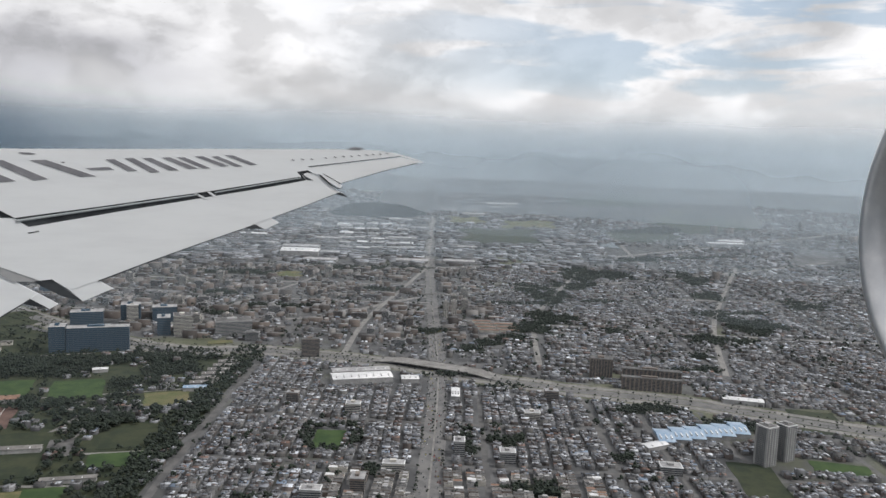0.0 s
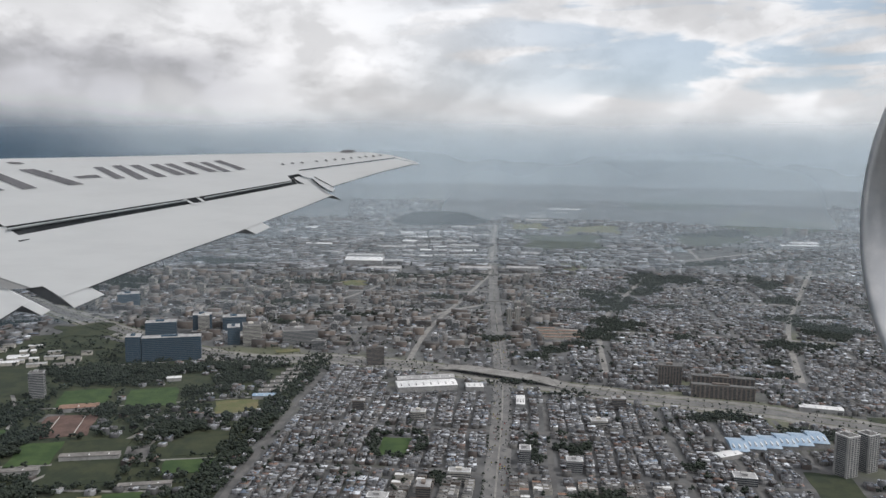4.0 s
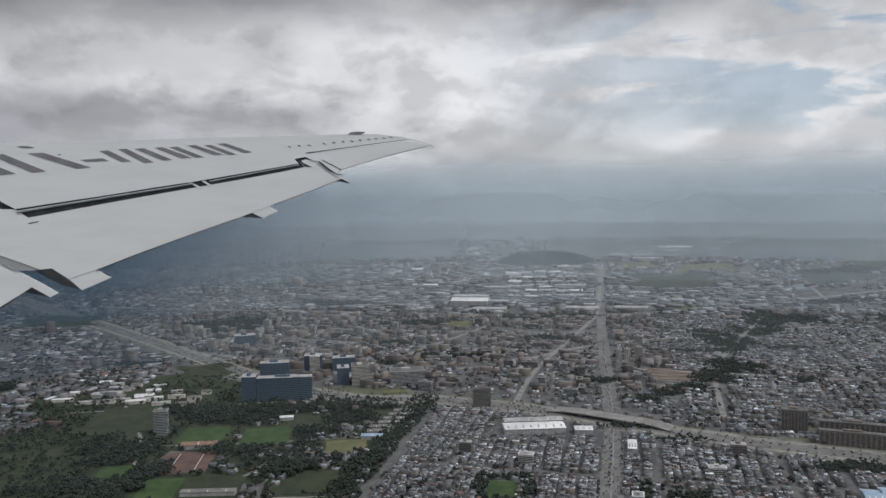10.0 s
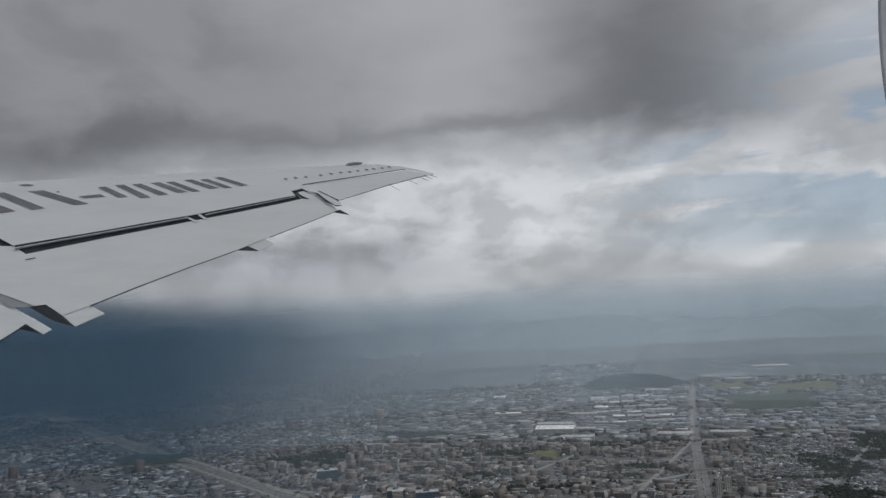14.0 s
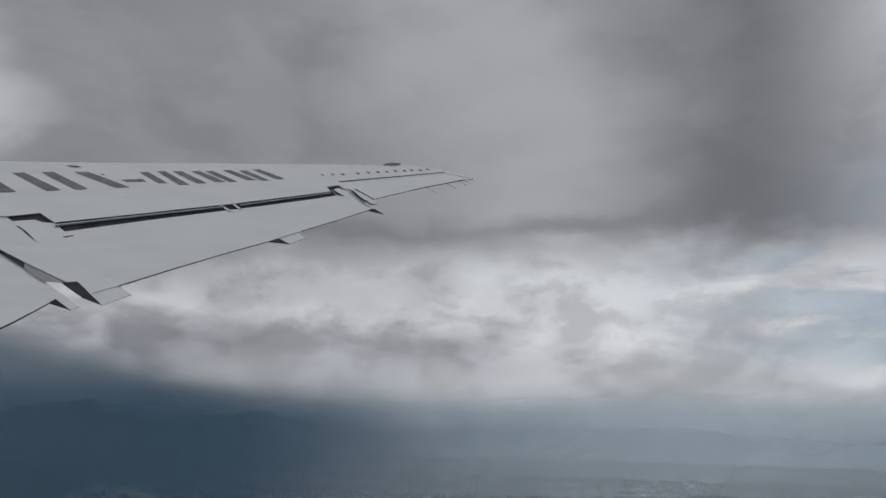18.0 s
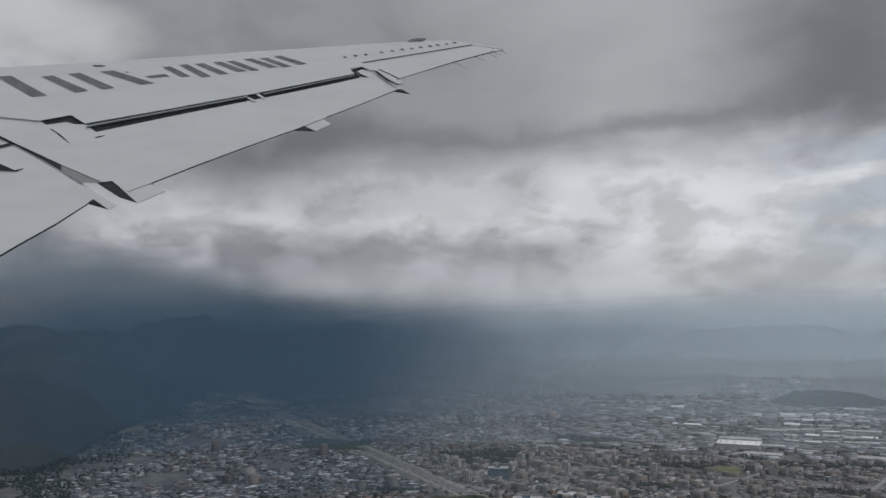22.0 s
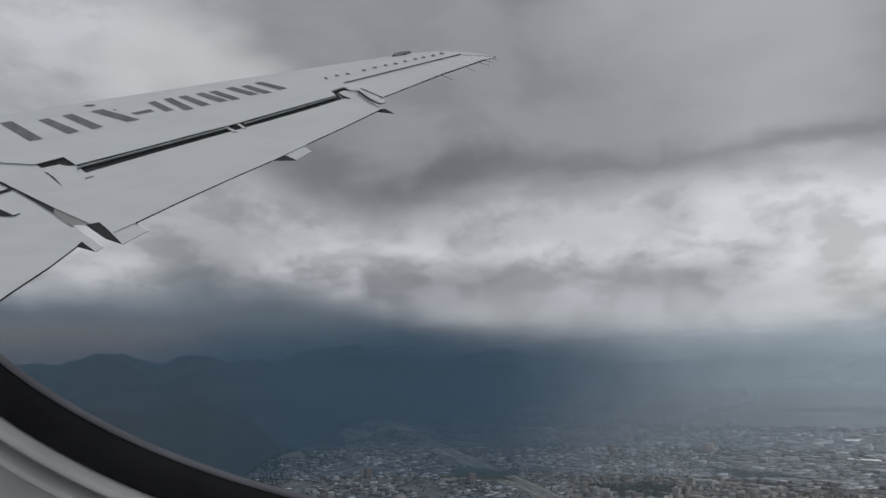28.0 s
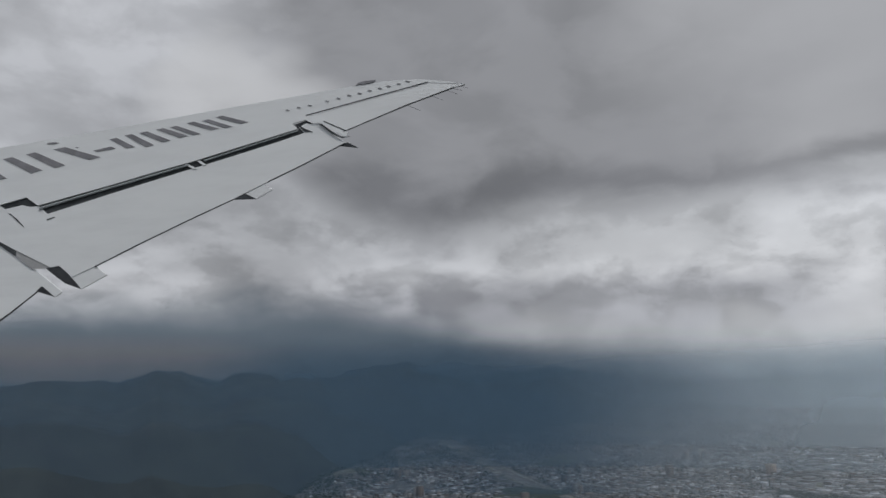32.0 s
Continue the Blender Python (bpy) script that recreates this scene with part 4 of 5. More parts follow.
for tri, tab in (
    ([(-2.940, -1.489), (-2.677, -1.454), (-2.229, -1.849), (-2.548, -1.741), (-2.793, -1.586)], [(-2.429, -1.651), (-1.989, -1.508), (-1.762, -1.654), (-2.229, -1.849)]),
    ([(-3.101, -1.839), (-2.992, -1.764), (-2.717, -1.948)], [(-2.992, -1.764), (-2.873, -1.680), (-2.588, -1.873), (-2.717, -1.948)]),
    ([(0.354, -0.665), (0.555, -0.583), (0.775, -0.692)], [(0.555, -0.583), (0.874, -0.478), (1.035, -0.576), (0.775, -0.692)]),
    ([(2.059, -0.039), (2.197, -0.005), (2.359, -0.099)], [(2.127, -0.005), (2.166, 0.010), (2.247, -0.025), (2.208, -0.034)]),
):
    f = part("flap_track_fairing", slab(tab, -0.03, 0.02, 0.004), WHITE_PAINT, wing, "white flap track fairing")
    # dark triangle puts the underside's shade into the colour
    part("fairing_end", slab(tri, -0.024, 0.03, 0.003), DARK_FILL, f, "fairing underside with its shade painted dark")
for a, b in [(1.264, 0.567), (1.441, 0.586), (1.618, 0.596), (1.885, 0.625), (2.063, 0.645), (2.231, 0.664), (2.390, 0.674), (2.539, 0.694), (2.698, 0.708), (2.827, 0.723), (2.977, 0.733), (3.107, 0.753)]:
    part("vortex_tab", slab([(a - 0.034, b + 0.006), (a - 0.012, b + 0.014), (a + 0.034, b - 0.002), (a + 0.016, b - 0.014)], 0.008, 0.007), MARK, wing, "small dark vortex tab")
for (a, b), (c, d) in zip([(3.098, 0.416), (3.446, 0.505), (3.645, 0.564), (3.715, 0.584), (3.825, 0.603)], [(3.282, 0.317), (3.609, 0.425), (3.809, 0.484), (3.878, 0.524), (3.968, 0.544)]):
    part("static_wick", rod((a, b, -0.01), (c, d, -0.01), 0.005, 0.003, 5), MARK, wing, "thin dark static wick")
part("position_light", slab([(2.325, 0.802), (2.374, 0.837), (2.473, 0.847), (2.623, 0.842), (2.624, 0.822), (2.545, 0.802)], 0.012, 0.03, 0.004), MARK, wing, "dark streamlined bump on the leading edge")
part("filler_cap", slab([(-3.106, 0.548), (-3.050, 0.559), (-2.935, 0.556), (-2.848, 0.538), (-2.914, 0.524), (-3.029, 0.528)], 0.006, 0.02, 0.002), MARK, wing, "small dark oval cap")
part("filler_cap", slab([(-2.518, 0.422), (-2.480, 0.428), (-2.441, 0.417), (-2.478, 0.405)], 0.006, 0.02, 0.001), MARK, wing, "small dark oval cap")
part("seam", slab([(-5.205, -0.880), (-4.630, -0.787), (-4.390, -0.736), (-4.343, -0.757), (-4.517, -0.806), (-4.632, -0.830), (-5.208, -0.946)], -0.035, 0.01), DARK_FILL, wing, "dark slot of the inboard flap")
part("fairing_end", slab([(-5.024, -1.049), (-4.646, -1.122), (-4.385, -1.238), (-4.250, -1.206), (-4.367, -1.253), (-4.604, -1.238), (-5.031, -1.200)], -0.035, 0.02), DARK_FILL, wing, "dark mouth of an inboard fairing")
# the painted marks, as plain bars of their size
for outline in (
    [(-4.780, 0.402), (-4.518, 0.411), (-3.865, 0.045), (-4.129, 0.027)],
    [(-3.979, 0.381), (-3.781, 0.395), (-3.140, 0.110), (-3.366, 0.082)],
    [(-3.507, 0.414), (-3.309, 0.428), (-2.685, 0.147), (-2.893, 0.124)],
    [(-2.948, 0.437), (-2.720, 0.451), (-1.999, 0.208), (-2.228, 0.189)],
    [(-2.159, 0.334), (-1.815, 0.362), (-1.726, 0.318), (-2.071, 0.300)],
    [(-1.859, 0.483), (-1.725, 0.493), (-1.369, 0.308), (-1.523, 0.299)],
    [(-1.572, 0.512), (-1.437, 0.522), (-1.011, 0.297), (-1.165, 0.283)],
    [(-1.302, 0.521), (-1.157, 0.531), (-0.712, 0.336), (-0.867, 0.326)],
    [(-0.993, 0.540), (-0.858, 0.550), (-0.403, 0.374), (-0.558, 0.360)],
    [(-0.751, 0.550), (-0.626, 0.559), (-0.189, 0.383), (-0.325, 0.374)],
    [(-0.451, 0.579), (-0.325, 0.588), (0.121, 0.431), (-0.015, 0.417)],
    [(-0.179, 0.583), (-0.062, 0.593), (0.355, 0.431), (0.229, 0.421)],
    [(0.054, 0.612), (0.171, 0.622), (0.618, 0.470), (0.492, 0.455)],
):
    part("marking_bar", slab(outline, 0.006, 0.005), MARK, wing, "dark grey painted bar")


def lathe(profile, sides=64):
    """Turns a profile of (along, radius) about the x axis."""
    bm = bmesh.new()
    rings = []
    for x, r in profile:
        rings.append([bm.verts.new((x, r * math.cos(2 * math.pi * j / sides), r * math.sin(2 * math.pi * j / sides))) for j in range(sides)])
    for p, q in zip(rings, rings[1:]):
        for j in range(sides):
            bm.faces.new((p[j], p[(j + 1) % sides], q[(j + 1) % sides], q[j]))
    return bm


engine = empty("jet_engine", pose(6.06, 6.62, 0.93) @ Matrix.Diagonal((1.35, 1.35, 1.35, 1)), "pale grey jet engine nacelle with a bare metal intake lip", "engine")
part("intake_lip", lathe([(0.35, 1.60), (0.12, 1.64), (0.02, 1.72), (-0.02, 1.80), (0.03, 1.88), (0.14, 1.94), (0.30, 1.985)]), BARE, engine, "polished metal intake lip", smooth=True)
part("cowl", lathe([(0.30, 1.985), (0.8, 2.07), (1.6, 2.12), (2.6, 2.08), (3.6, 1.9), (4.4, 1.6)]), COWL, engine, "pale painted cowl", smooth=True)
part("intake_duct", lathe([(0.35, 1.60), (0.9, 1.58), (1.5, 1.60)]), COWL, engine, "grey intake duct", smooth=True)
part("fan_disc", lathe([(1.5, 1.62), (1.52, 0.45), (1.2, 0.3), (0.95, 0.05), (0.94, 0.001)]), DARK_FILL, engine, "dark fan behind the intake", smooth=True)


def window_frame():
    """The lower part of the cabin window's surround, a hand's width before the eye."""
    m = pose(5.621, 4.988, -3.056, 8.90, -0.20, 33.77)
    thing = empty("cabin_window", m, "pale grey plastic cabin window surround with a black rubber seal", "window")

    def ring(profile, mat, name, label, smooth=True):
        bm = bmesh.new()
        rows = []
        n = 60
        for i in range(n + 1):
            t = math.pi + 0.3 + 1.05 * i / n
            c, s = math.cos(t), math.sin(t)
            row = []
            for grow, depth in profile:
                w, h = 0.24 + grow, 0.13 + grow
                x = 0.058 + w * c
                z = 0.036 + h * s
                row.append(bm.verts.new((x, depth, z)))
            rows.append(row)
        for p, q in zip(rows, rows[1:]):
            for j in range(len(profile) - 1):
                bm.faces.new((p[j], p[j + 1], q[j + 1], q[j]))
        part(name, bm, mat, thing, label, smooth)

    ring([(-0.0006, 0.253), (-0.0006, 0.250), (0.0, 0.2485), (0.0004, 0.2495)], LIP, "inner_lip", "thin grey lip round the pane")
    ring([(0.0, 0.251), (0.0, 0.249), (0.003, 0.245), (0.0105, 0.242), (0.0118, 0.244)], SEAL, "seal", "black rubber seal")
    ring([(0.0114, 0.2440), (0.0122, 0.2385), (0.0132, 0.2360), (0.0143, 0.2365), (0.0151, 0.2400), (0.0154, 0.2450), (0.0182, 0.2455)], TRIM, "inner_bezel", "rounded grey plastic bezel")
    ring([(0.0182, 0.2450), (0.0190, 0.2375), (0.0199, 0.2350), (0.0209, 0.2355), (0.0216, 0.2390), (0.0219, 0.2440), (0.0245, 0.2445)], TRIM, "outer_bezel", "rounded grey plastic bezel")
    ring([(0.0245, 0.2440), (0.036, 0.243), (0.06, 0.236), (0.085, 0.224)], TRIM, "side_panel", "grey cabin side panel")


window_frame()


# ---- large single buildings ----
def building(name, x, y, length, width, height, turn, wall, roof, label, category, storey=3.2, glass=WINDOW, bays=0, group="", roof_things=True, recess=ROOF_TAR):
    """A block with a plinth, window bands storey by storey, a parapet roof and plant rooms."""
    th = empty(name, Matrix.Translation((x, y, base(x, y))) @ Matrix.Rotation(radians(turn), 4, "Z"), label, category, group)
    a, b = length / 2, width / 2
    part("wall", box(-a, -b, -0.5, a, b, height), wall, th)
    n = max(1, int(height / storey))
    for i in range(n):
        z = i * storey + 1.0
        if bays:
            for j in range(bays):
                w = length / bays
                x0 = -a + (j + 0.2) * w
                for side in (-1, 1):
                    y0, y1 = sorted((side * (b - 0.1), side * (b + 0.12)))
                    part("window", box(x0, y0, z, x0 + w * 0.6, y1, z + storey * 0.55), glass, th)
            if bays < 6:
                for side in (-1, 1):
                    x0, x1 = sorted((side * (a - 0.1), side * (a + 0.12)))
                    part("window", box(x0, -b * 0.7, z, x1, b * 0.7, z + storey * 0.55), glass, th)
        else:
            part("window_band", box(-a - 0.12, -b - 0.12, z, a + 0.12, b + 0.12, z + storey * 0.52), glass, th, "dark window band")
    part("roof", box(-a - 0.3, -b - 0.3, height, a + 0.3, b + 0.3, height + 0.8), roof, th)
    if roof_things:
        part("plant_room", box(-a * 0.35, -b * 0.4, height + 0.8, a * 0.2, b * 0.4, height + 4.0), wall, th)
        part("roof_recess", box(-a + 1, -b + 1, height + 0.8, a - 1, b - 1, height + 0.9), recess, th)
    return th


def glass_tower(x, y, length, width, height, turn, label="dark blue glass office slab with thin mullions"):
    th = building("office_building", x, y, length, width, height, turn, GLASS_DARK, ROOF_GREY, label, "office building", storey=4.0, glass=FRAME_DARK, recess=ROOF_GREY)
    for j in range(int(length / 9)):
        px = -length / 2 + 4.5 + j * 9
        for side in (-1, 1):
            part("mullion", box(px - 0.2, side * width / 2 - 0.35, 0, px + 0.2, side * width / 2 + 0.35, height), FRAME_DARK, th)
    return th


glass_tower(-470, 1622, 118, 26, 50, 10)
glass_tower(-545, 1612, 30, 34, 54, 10, "dark blue glass office tower beside the slab")
glass_tower(-560, 1850, 70, 34, 34, 12)
glass_tower(-470, 1880, 44, 30, 46, 12)
building("office_building", -462, 1862, 26, 8, 47, 12, CREAM, ROOF_WHITE, "pale stair core of the glass office block", "office building", recess=ROOF_WHITE)
glass_tower(-398, 1905, 56, 34, 36, 12)
glass_tower(-372, 1770, 28, 40, 40, 12, "dark glass office block with a pale side wing")
building("office_building", -330, 1765, 40, 40, 46, 12, CREAM, ROOF_GREY, "pale office block with window bands", "office building")
building("office_building", -220, 1770, 80, 44, 34, 12, GREYWALL, ROOF_GREY, "grey office block with window bands", "office building")
glass_tower(-760, 2215, 60, 44, 34, 20, "low blue glass hall with a pale roof")
building("apartment_slab", 535, 1425, 44, 26, 38, -18, BRICK, ROOF_TAR, "brown brick apartment slab by the highway", "apartment block", storey=2.8, bays=8)
building("apartment_slab", 612, 1360, 110, 16, 32, -18, BRICK, ROOF_TAR, "long brown brick apartment slab by the highway", "apartment block", storey=2.8, bays=14)
building("apartment_slab", 600, 1330, 110, 14, 24, -18, BRICK, ROOF_TAR, "long brown brick apartment slab by the highway", "apartment block", storey=2.8, bays=14)
building("tower_block", 625, 985, 22, 22, 58, 20, GREYWALL, ROOF_WHITE, "tall grey apartment tower with a bright flat roof", "tower", storey=2.8, bays=4)
building("tower_block", 665, 1000, 20, 20, 54, 20, GREYWALL, ROOF_WHITE, "tall grey apartment tower with a bright flat roof", "tower", storey=2.8, bays=4)
building("tower_block", -40, 1575, 36, 16, 38, 8, BRICK, ROOF_TAR, "dark brown apartment block beside the road junction", "tower", storey=2.8)
for i, (x, y) in enumerate(((300, 1960), (322, 1965))):
    building("tower_block", x, y, 14, 18, 44, -8, CREAM, ROOF_GREY, "slender pale apartment tower by the avenue", "tower", storey=2.8, bays=3)


def shed(x, y, length, width, height, turn, roof, label, ribs=6, wall=GREYWALL):
    """A hall with a low pitched roof, ridge and skylight strips."""
    th = empty("warehouse", Matrix.Translation((x, y, base(x, y))) @ Matrix.Rotation(radians(turn), 4, "Z"), label, "warehouse", "warehouses of the city")
    a, b = length / 2, width / 2
    deep = 0.5 + max(0.0, math.hypot(x, y) - 2000) / 150
    part("wall", box(-a, -b, -deep, a, b, height), wall, th)
    bm = bmesh.new()
    pts = [(-b - 0.6, height), (0, height + width * 0.09), (b + 0.6, height), (b + 0.6, height - 0.5), (-b - 0.6, height - 0.5)]
    ends = [[bm.verts.new((sx, py, pz)) for py, pz in pts] for sx in (-a - 0.6, a + 0.6)]
    bm.faces.new(ends[0][::-1])
    bm.faces.new(ends[1])
    for i in range(5):
        j = (i + 1) % 5
        bm.faces.new((ends[0][i], ends[0][j], ends[1][j], ends[1][i]))
    part("roof", bm, roof, th)
    for i in range(ribs):
        px = -a + (i + 0.5) * length / ribs
        part("skylight", box(px - 0.8, -b * 0.75, height + width * 0.09 * 0.2, px + 0.8, -b * 0.25, height + width * 0.09 * 0.78), ROOF_GREY if roof is ROOF_WHITE else ROOF_WHITE, th)
    return th


shed(60, 1405, 112, 42, 10, 8, ROOF_WHITE, "long white-roofed warehouse beside the highway", 8)
shed(60, 1450, 112, 26, 9, 8, ROOF_GREY, "long grey-roofed warehouse beside the highway", 6)
shed(150, 1395, 32, 26, 9, 0, ROOF_WHITE, "small warehouse with a bright white roof", 3)
shed(-115, 2930, 140, 90, 14, -6, ROOF_WHITE, "far warehouse with a bright white roof", 6)
shed(-115, 3020, 140, 50, 12, -6, ROOF_GREY, "far hall with a weathered grey roof", 5)
shed(222, 1300, 14, 50, 10, -9, ROOF_WHITE, "narrow pale-roofed hall beside the avenue", 3)
for i in range(6):
    shed(515 + i * 27, 1082 + i * 5, 25, 56, 8 + i % 2, -12, ROOF_BLUE, "covered market hall with a pale blue roof", 3)
shed(486, 1050, 40, 18, 7, 20, ROOF_WHITE, "small market annex with a pale roof", 2)
for i in range(7):
    shed(-232 + i * 6, 1350 + i * 28, 40, 16, 7, 4, ROOF_BLUE if i == 0 else ROOF_DULL, "low school hall with a sheet roof", 3)
shed(740, 1250, 70, 20, 9, -20, ROOF_WHITE, "hall with a white roof by the highway", 4)
shed(-880, 1640, 60, 30, 8, 16, ROOF_GREY, "hall with a grey roof among trees", 3)
shed(-530, 1290, 60, 22, 8, 12, ROOF_CLAY, "school hall with an orange clay tile roof", 1)
shed(-560, 1010, 70, 20, 8, 6, ROOF_DULL, "long school hall with a grey roof", 3)
shed(-430, 1075, 80, 14, 7, 6, ROOF_DULL, "long school hall with a grey roof", 3)
for i in range(46):
    x, y = RNG.uniform(-650, 1000), RNG.uniform(2750, 4100)
    if free(np.array(x), np.array(y), 40) and in_view(np.array(x), np.array(y)):
        r = RNG.random()
        shed(x, y, RNG.uniform(50, 120), RNG.uniform(30, 60), RNG.uniform(8, 13), -8 + (90 if RNG.random() < 0.3 else 0), ROOF_WHITE if r < 0.1 else ROOF_GREY, "far hall with a bright white roof" if r < 0.1 else "far hall with a weathered grey roof", 2)

for i in range(30):
    x, y = 60 + (i % 5) * 62 + RNG.uniform(-8, 8), 3030 + (i // 5) * 92 + RNG.uniform(-10, 10)
    if abs(x - avenue_x(y)) < 70:
        continue
    r = RNG.random()
    shed(x, y, RNG.uniform(40, 56), RNG.uniform(26, 44), RNG.uniform(8, 12), -6, ROOF_WHITE if r < 0.16 else ROOF_GREY, "far hall with a bright white roof" if r < 0.16 else "far hall with a weathered grey roof", 2)
for x, y, l in ((884, 3960, 160), (1656, 3040, 150), (1700, 3080, 110), (2250, 4330, 240)):
    shed(x, y, l, 40, 12, -4, ROOF_WHITE, "far long hall with a bright white roof", 3)

for i in range(22):
    x, y = -960 + (i % 6) * 58 + RNG.uniform(-16, 16), 1590 + (i // 6) * 52 + (i % 6) * -4 + RNG.uniform(-14, 14)
    if far_from(HIGHWAY, np.array(x), np.array(y)) < 70:
        continue
    shed(x, y, RNG.uniform(18, 44), RNG.uniform(12, 20), RNG.uniform(5, 8), 14 + RNG.uniform(-5, 5), (ROOF_WHITE, ROOF_GREY, ROOF_DULL)[i % 3], "low hall of a white-roofed compound among trees", 0, CREAM)

# the highway's bridge over the avenue, and a footbridge further along
def bridge(name, x, y, turn, length, half, rise_to, deck_mat, label, piers):
    th = empty(name, Matrix.Translation((x, y, base(x, y))) @ Matrix.Rotation(radians(turn), 4, "Z"), label, "bridge")
    n = 12
    outline = [(-length / 2 + length * i / n) for i in range(n + 1)]

    def top(u):
        q = min(1.0, (1 - abs(u) / (length / 2)) * 2.4)
        return 0.6 + rise_to * q * q * (3 - 2 * q)

    bm = bmesh.new()
    rows = [[bm.verts.new((u, v, top(u) - d)) for v, d in ((-half, 0), (half, 0), (half, 1.1), (-half, 1.1))] for u in outline]
    for p, q in zip(rows, rows[1:]):
        for j in range(4):
            bm.faces.new((p[j], p[(j + 1) % 4], q[(j + 1) % 4], q[j]))
    part("deck", bm, deck_mat, th, "grey deck")
    for side in (-1, 1):
        bm = bmesh.new()
        rows = [[bm.verts.new((u, side * half + v, top(u) + d)) for v, d in ((-0.25, -0.2), (0.25, -0.2), (0.25, 1.0), (-0.25, 1.0))] for u in outline]
        for p, q in zip(rows, rows[1:]):
            for j in range(4):
                bm.faces.new((p[j], p[(j + 1) % 4], q[(j + 1) % 4], q[j]))
        part("parapet", bm, CONCRETE, th, "pale parapet")
    for u in piers:
        part("pier", box(u - 0.8, -half * 0.7, -0.5, u + 0.8, half * 0.7, top(u) - 1.0), CONCRETE, th)


bridge("road_bridge", 212, 1482, -31, 270, 21, 6.5, CONCRETE, "wide pale concrete bridge carrying the highway over the avenue", (-60, -36, -12, 12, 36, 60))
bridge("footbridge", 302, 2247, 4, 110, 2.2, 6.5, CONCRETE, "pale footbridge spanning the wide avenue", (-24, 0, 24))

# mid-rise blocks among the terraces
BLOCKS = [(-20, 905, 26, 16, 17, -9, GREYWALL), (38, 930, 18, 22, 20, -9, BRICK), (88, 985, 30, 14, 14, -9, CREAM), (186, 1040, 16, 20, 23, -9, GREYWALL), (40, 1225, 24, 16, 17, -9, CREAM), (-60, 1275, 20, 14, 20, -9, BRICK), (250, 1010, 22, 16, 17, -9, GREYWALL), (330, 1180, 26, 14, 14, -9, CREAM), (470, 960, 30, 20, 12, -14, GREYWALL), (390, 1275, 24, 18, 20, -9, BRICK)]
for x, y, length, width, height, turn, wall in BLOCKS:
    text = {BRICK: "brown brick block rising over the terraces", CREAM: "cream block with a pale roof over the terraces", GREYWALL: "grey block with a bright roof over the terraces"}[wall]
    building("apartment_block", x, y, length, width, height, turn, wall, ROOF_WHITE if wall is not BRICK else ROOF_GREY, text, "apartment block", 2.9, group="blocks among the terraces", recess=ROOF_GREY)

# long terraces with orange roofs
for i in range(7):
    x, y = 385 + (i % 2) * 50, 1800 + i * 17 - (i % 2) * 17
    shed(x, y, 46, 9, 6, -9, ROOF_CLAY, "terrace of houses under an orange tiled roof", 0, CREAM)
building("tower_block", -631, 1363, 24, 20, 46, 12, GREYWALL, ROOF_GREY, "grey tower among campus trees", "tower", storey=3.0)
shed(-422, 1464, 26, 14, 7, 12, ROOF_WHITE, "small campus hall with a white roof", 1)
shed(-322, 975, 66, 10, 6, 7, ROOF_DULL, "long school hall with a grey roof", 2)
shed(-515, 1020, 74, 12, 7, 9, ROOF_DULL, "long school hall with a grey roof", 2)
for i in range(4):
    shed(-816 + i * 22, 1596 + (i % 2) * 16, 18, 13, 7, 16, ROOF_WHITE if i % 2 else ROOF_GREY, "white house among trees", 0, CREAM)

# apartment blocks past the highway
made = []
for i in range(2600):
    y = RNG.uniform(1640, 2640)
    x = RNG.uniform(-1000, 460)
    if len(made) >= 80:
        break
    if not (flats_zone(np.array(x), np.array(y)) and free(np.array(x), np.array(y), 14)) or any(abs(x - p) < 46 and abs(y - q) < 40 for p, q in made):
        continue
    if far_from(AVENUE, np.array(x), np.array(y)) < 60 and RNG.random() < 0.4:
        continue
    made.append((x, y))
PROTO = []
for length, width, height, wall in ((34, 14, 17, BRICK), (26, 18, 24, BRICK), (40, 13, 14, BRICK), (22, 20, 32, CREAM), (30, 16, 20, GREYWALL)):
    PROTO.append((length, width, height, wall))
first = {}
for i, (x, y) in enumerate(made):
    kind = int(RNG.choice([0, 1, 2, 2, 3, 3, 4, 4]))
    m = Matrix.Translation((x, y, base(x, y))) @ Matrix.Rotation(radians(-9 + (90 if RNG.random() < 0.45 else 0)), 4, "Z")
    if kind in first:
        copy_thing(first[kind], m)
    else:
        length, width, height, wall = PROTO[kind]
        text = {BRICK: "brown brick apartment block with window bands", CREAM: "cream apartment tower with window bands", GREYWALL: "grey apartment block with window bands"}[wall]
        ob = building("apartment_block", x, y, length, width, height, 0, wall, ROOF_TAR if kind % 2 else ROOF_GREY, text, "apartment block", 2.8, group="apartment blocks past the highway")
        ob.matrix_world = m
        first[kind] = ob


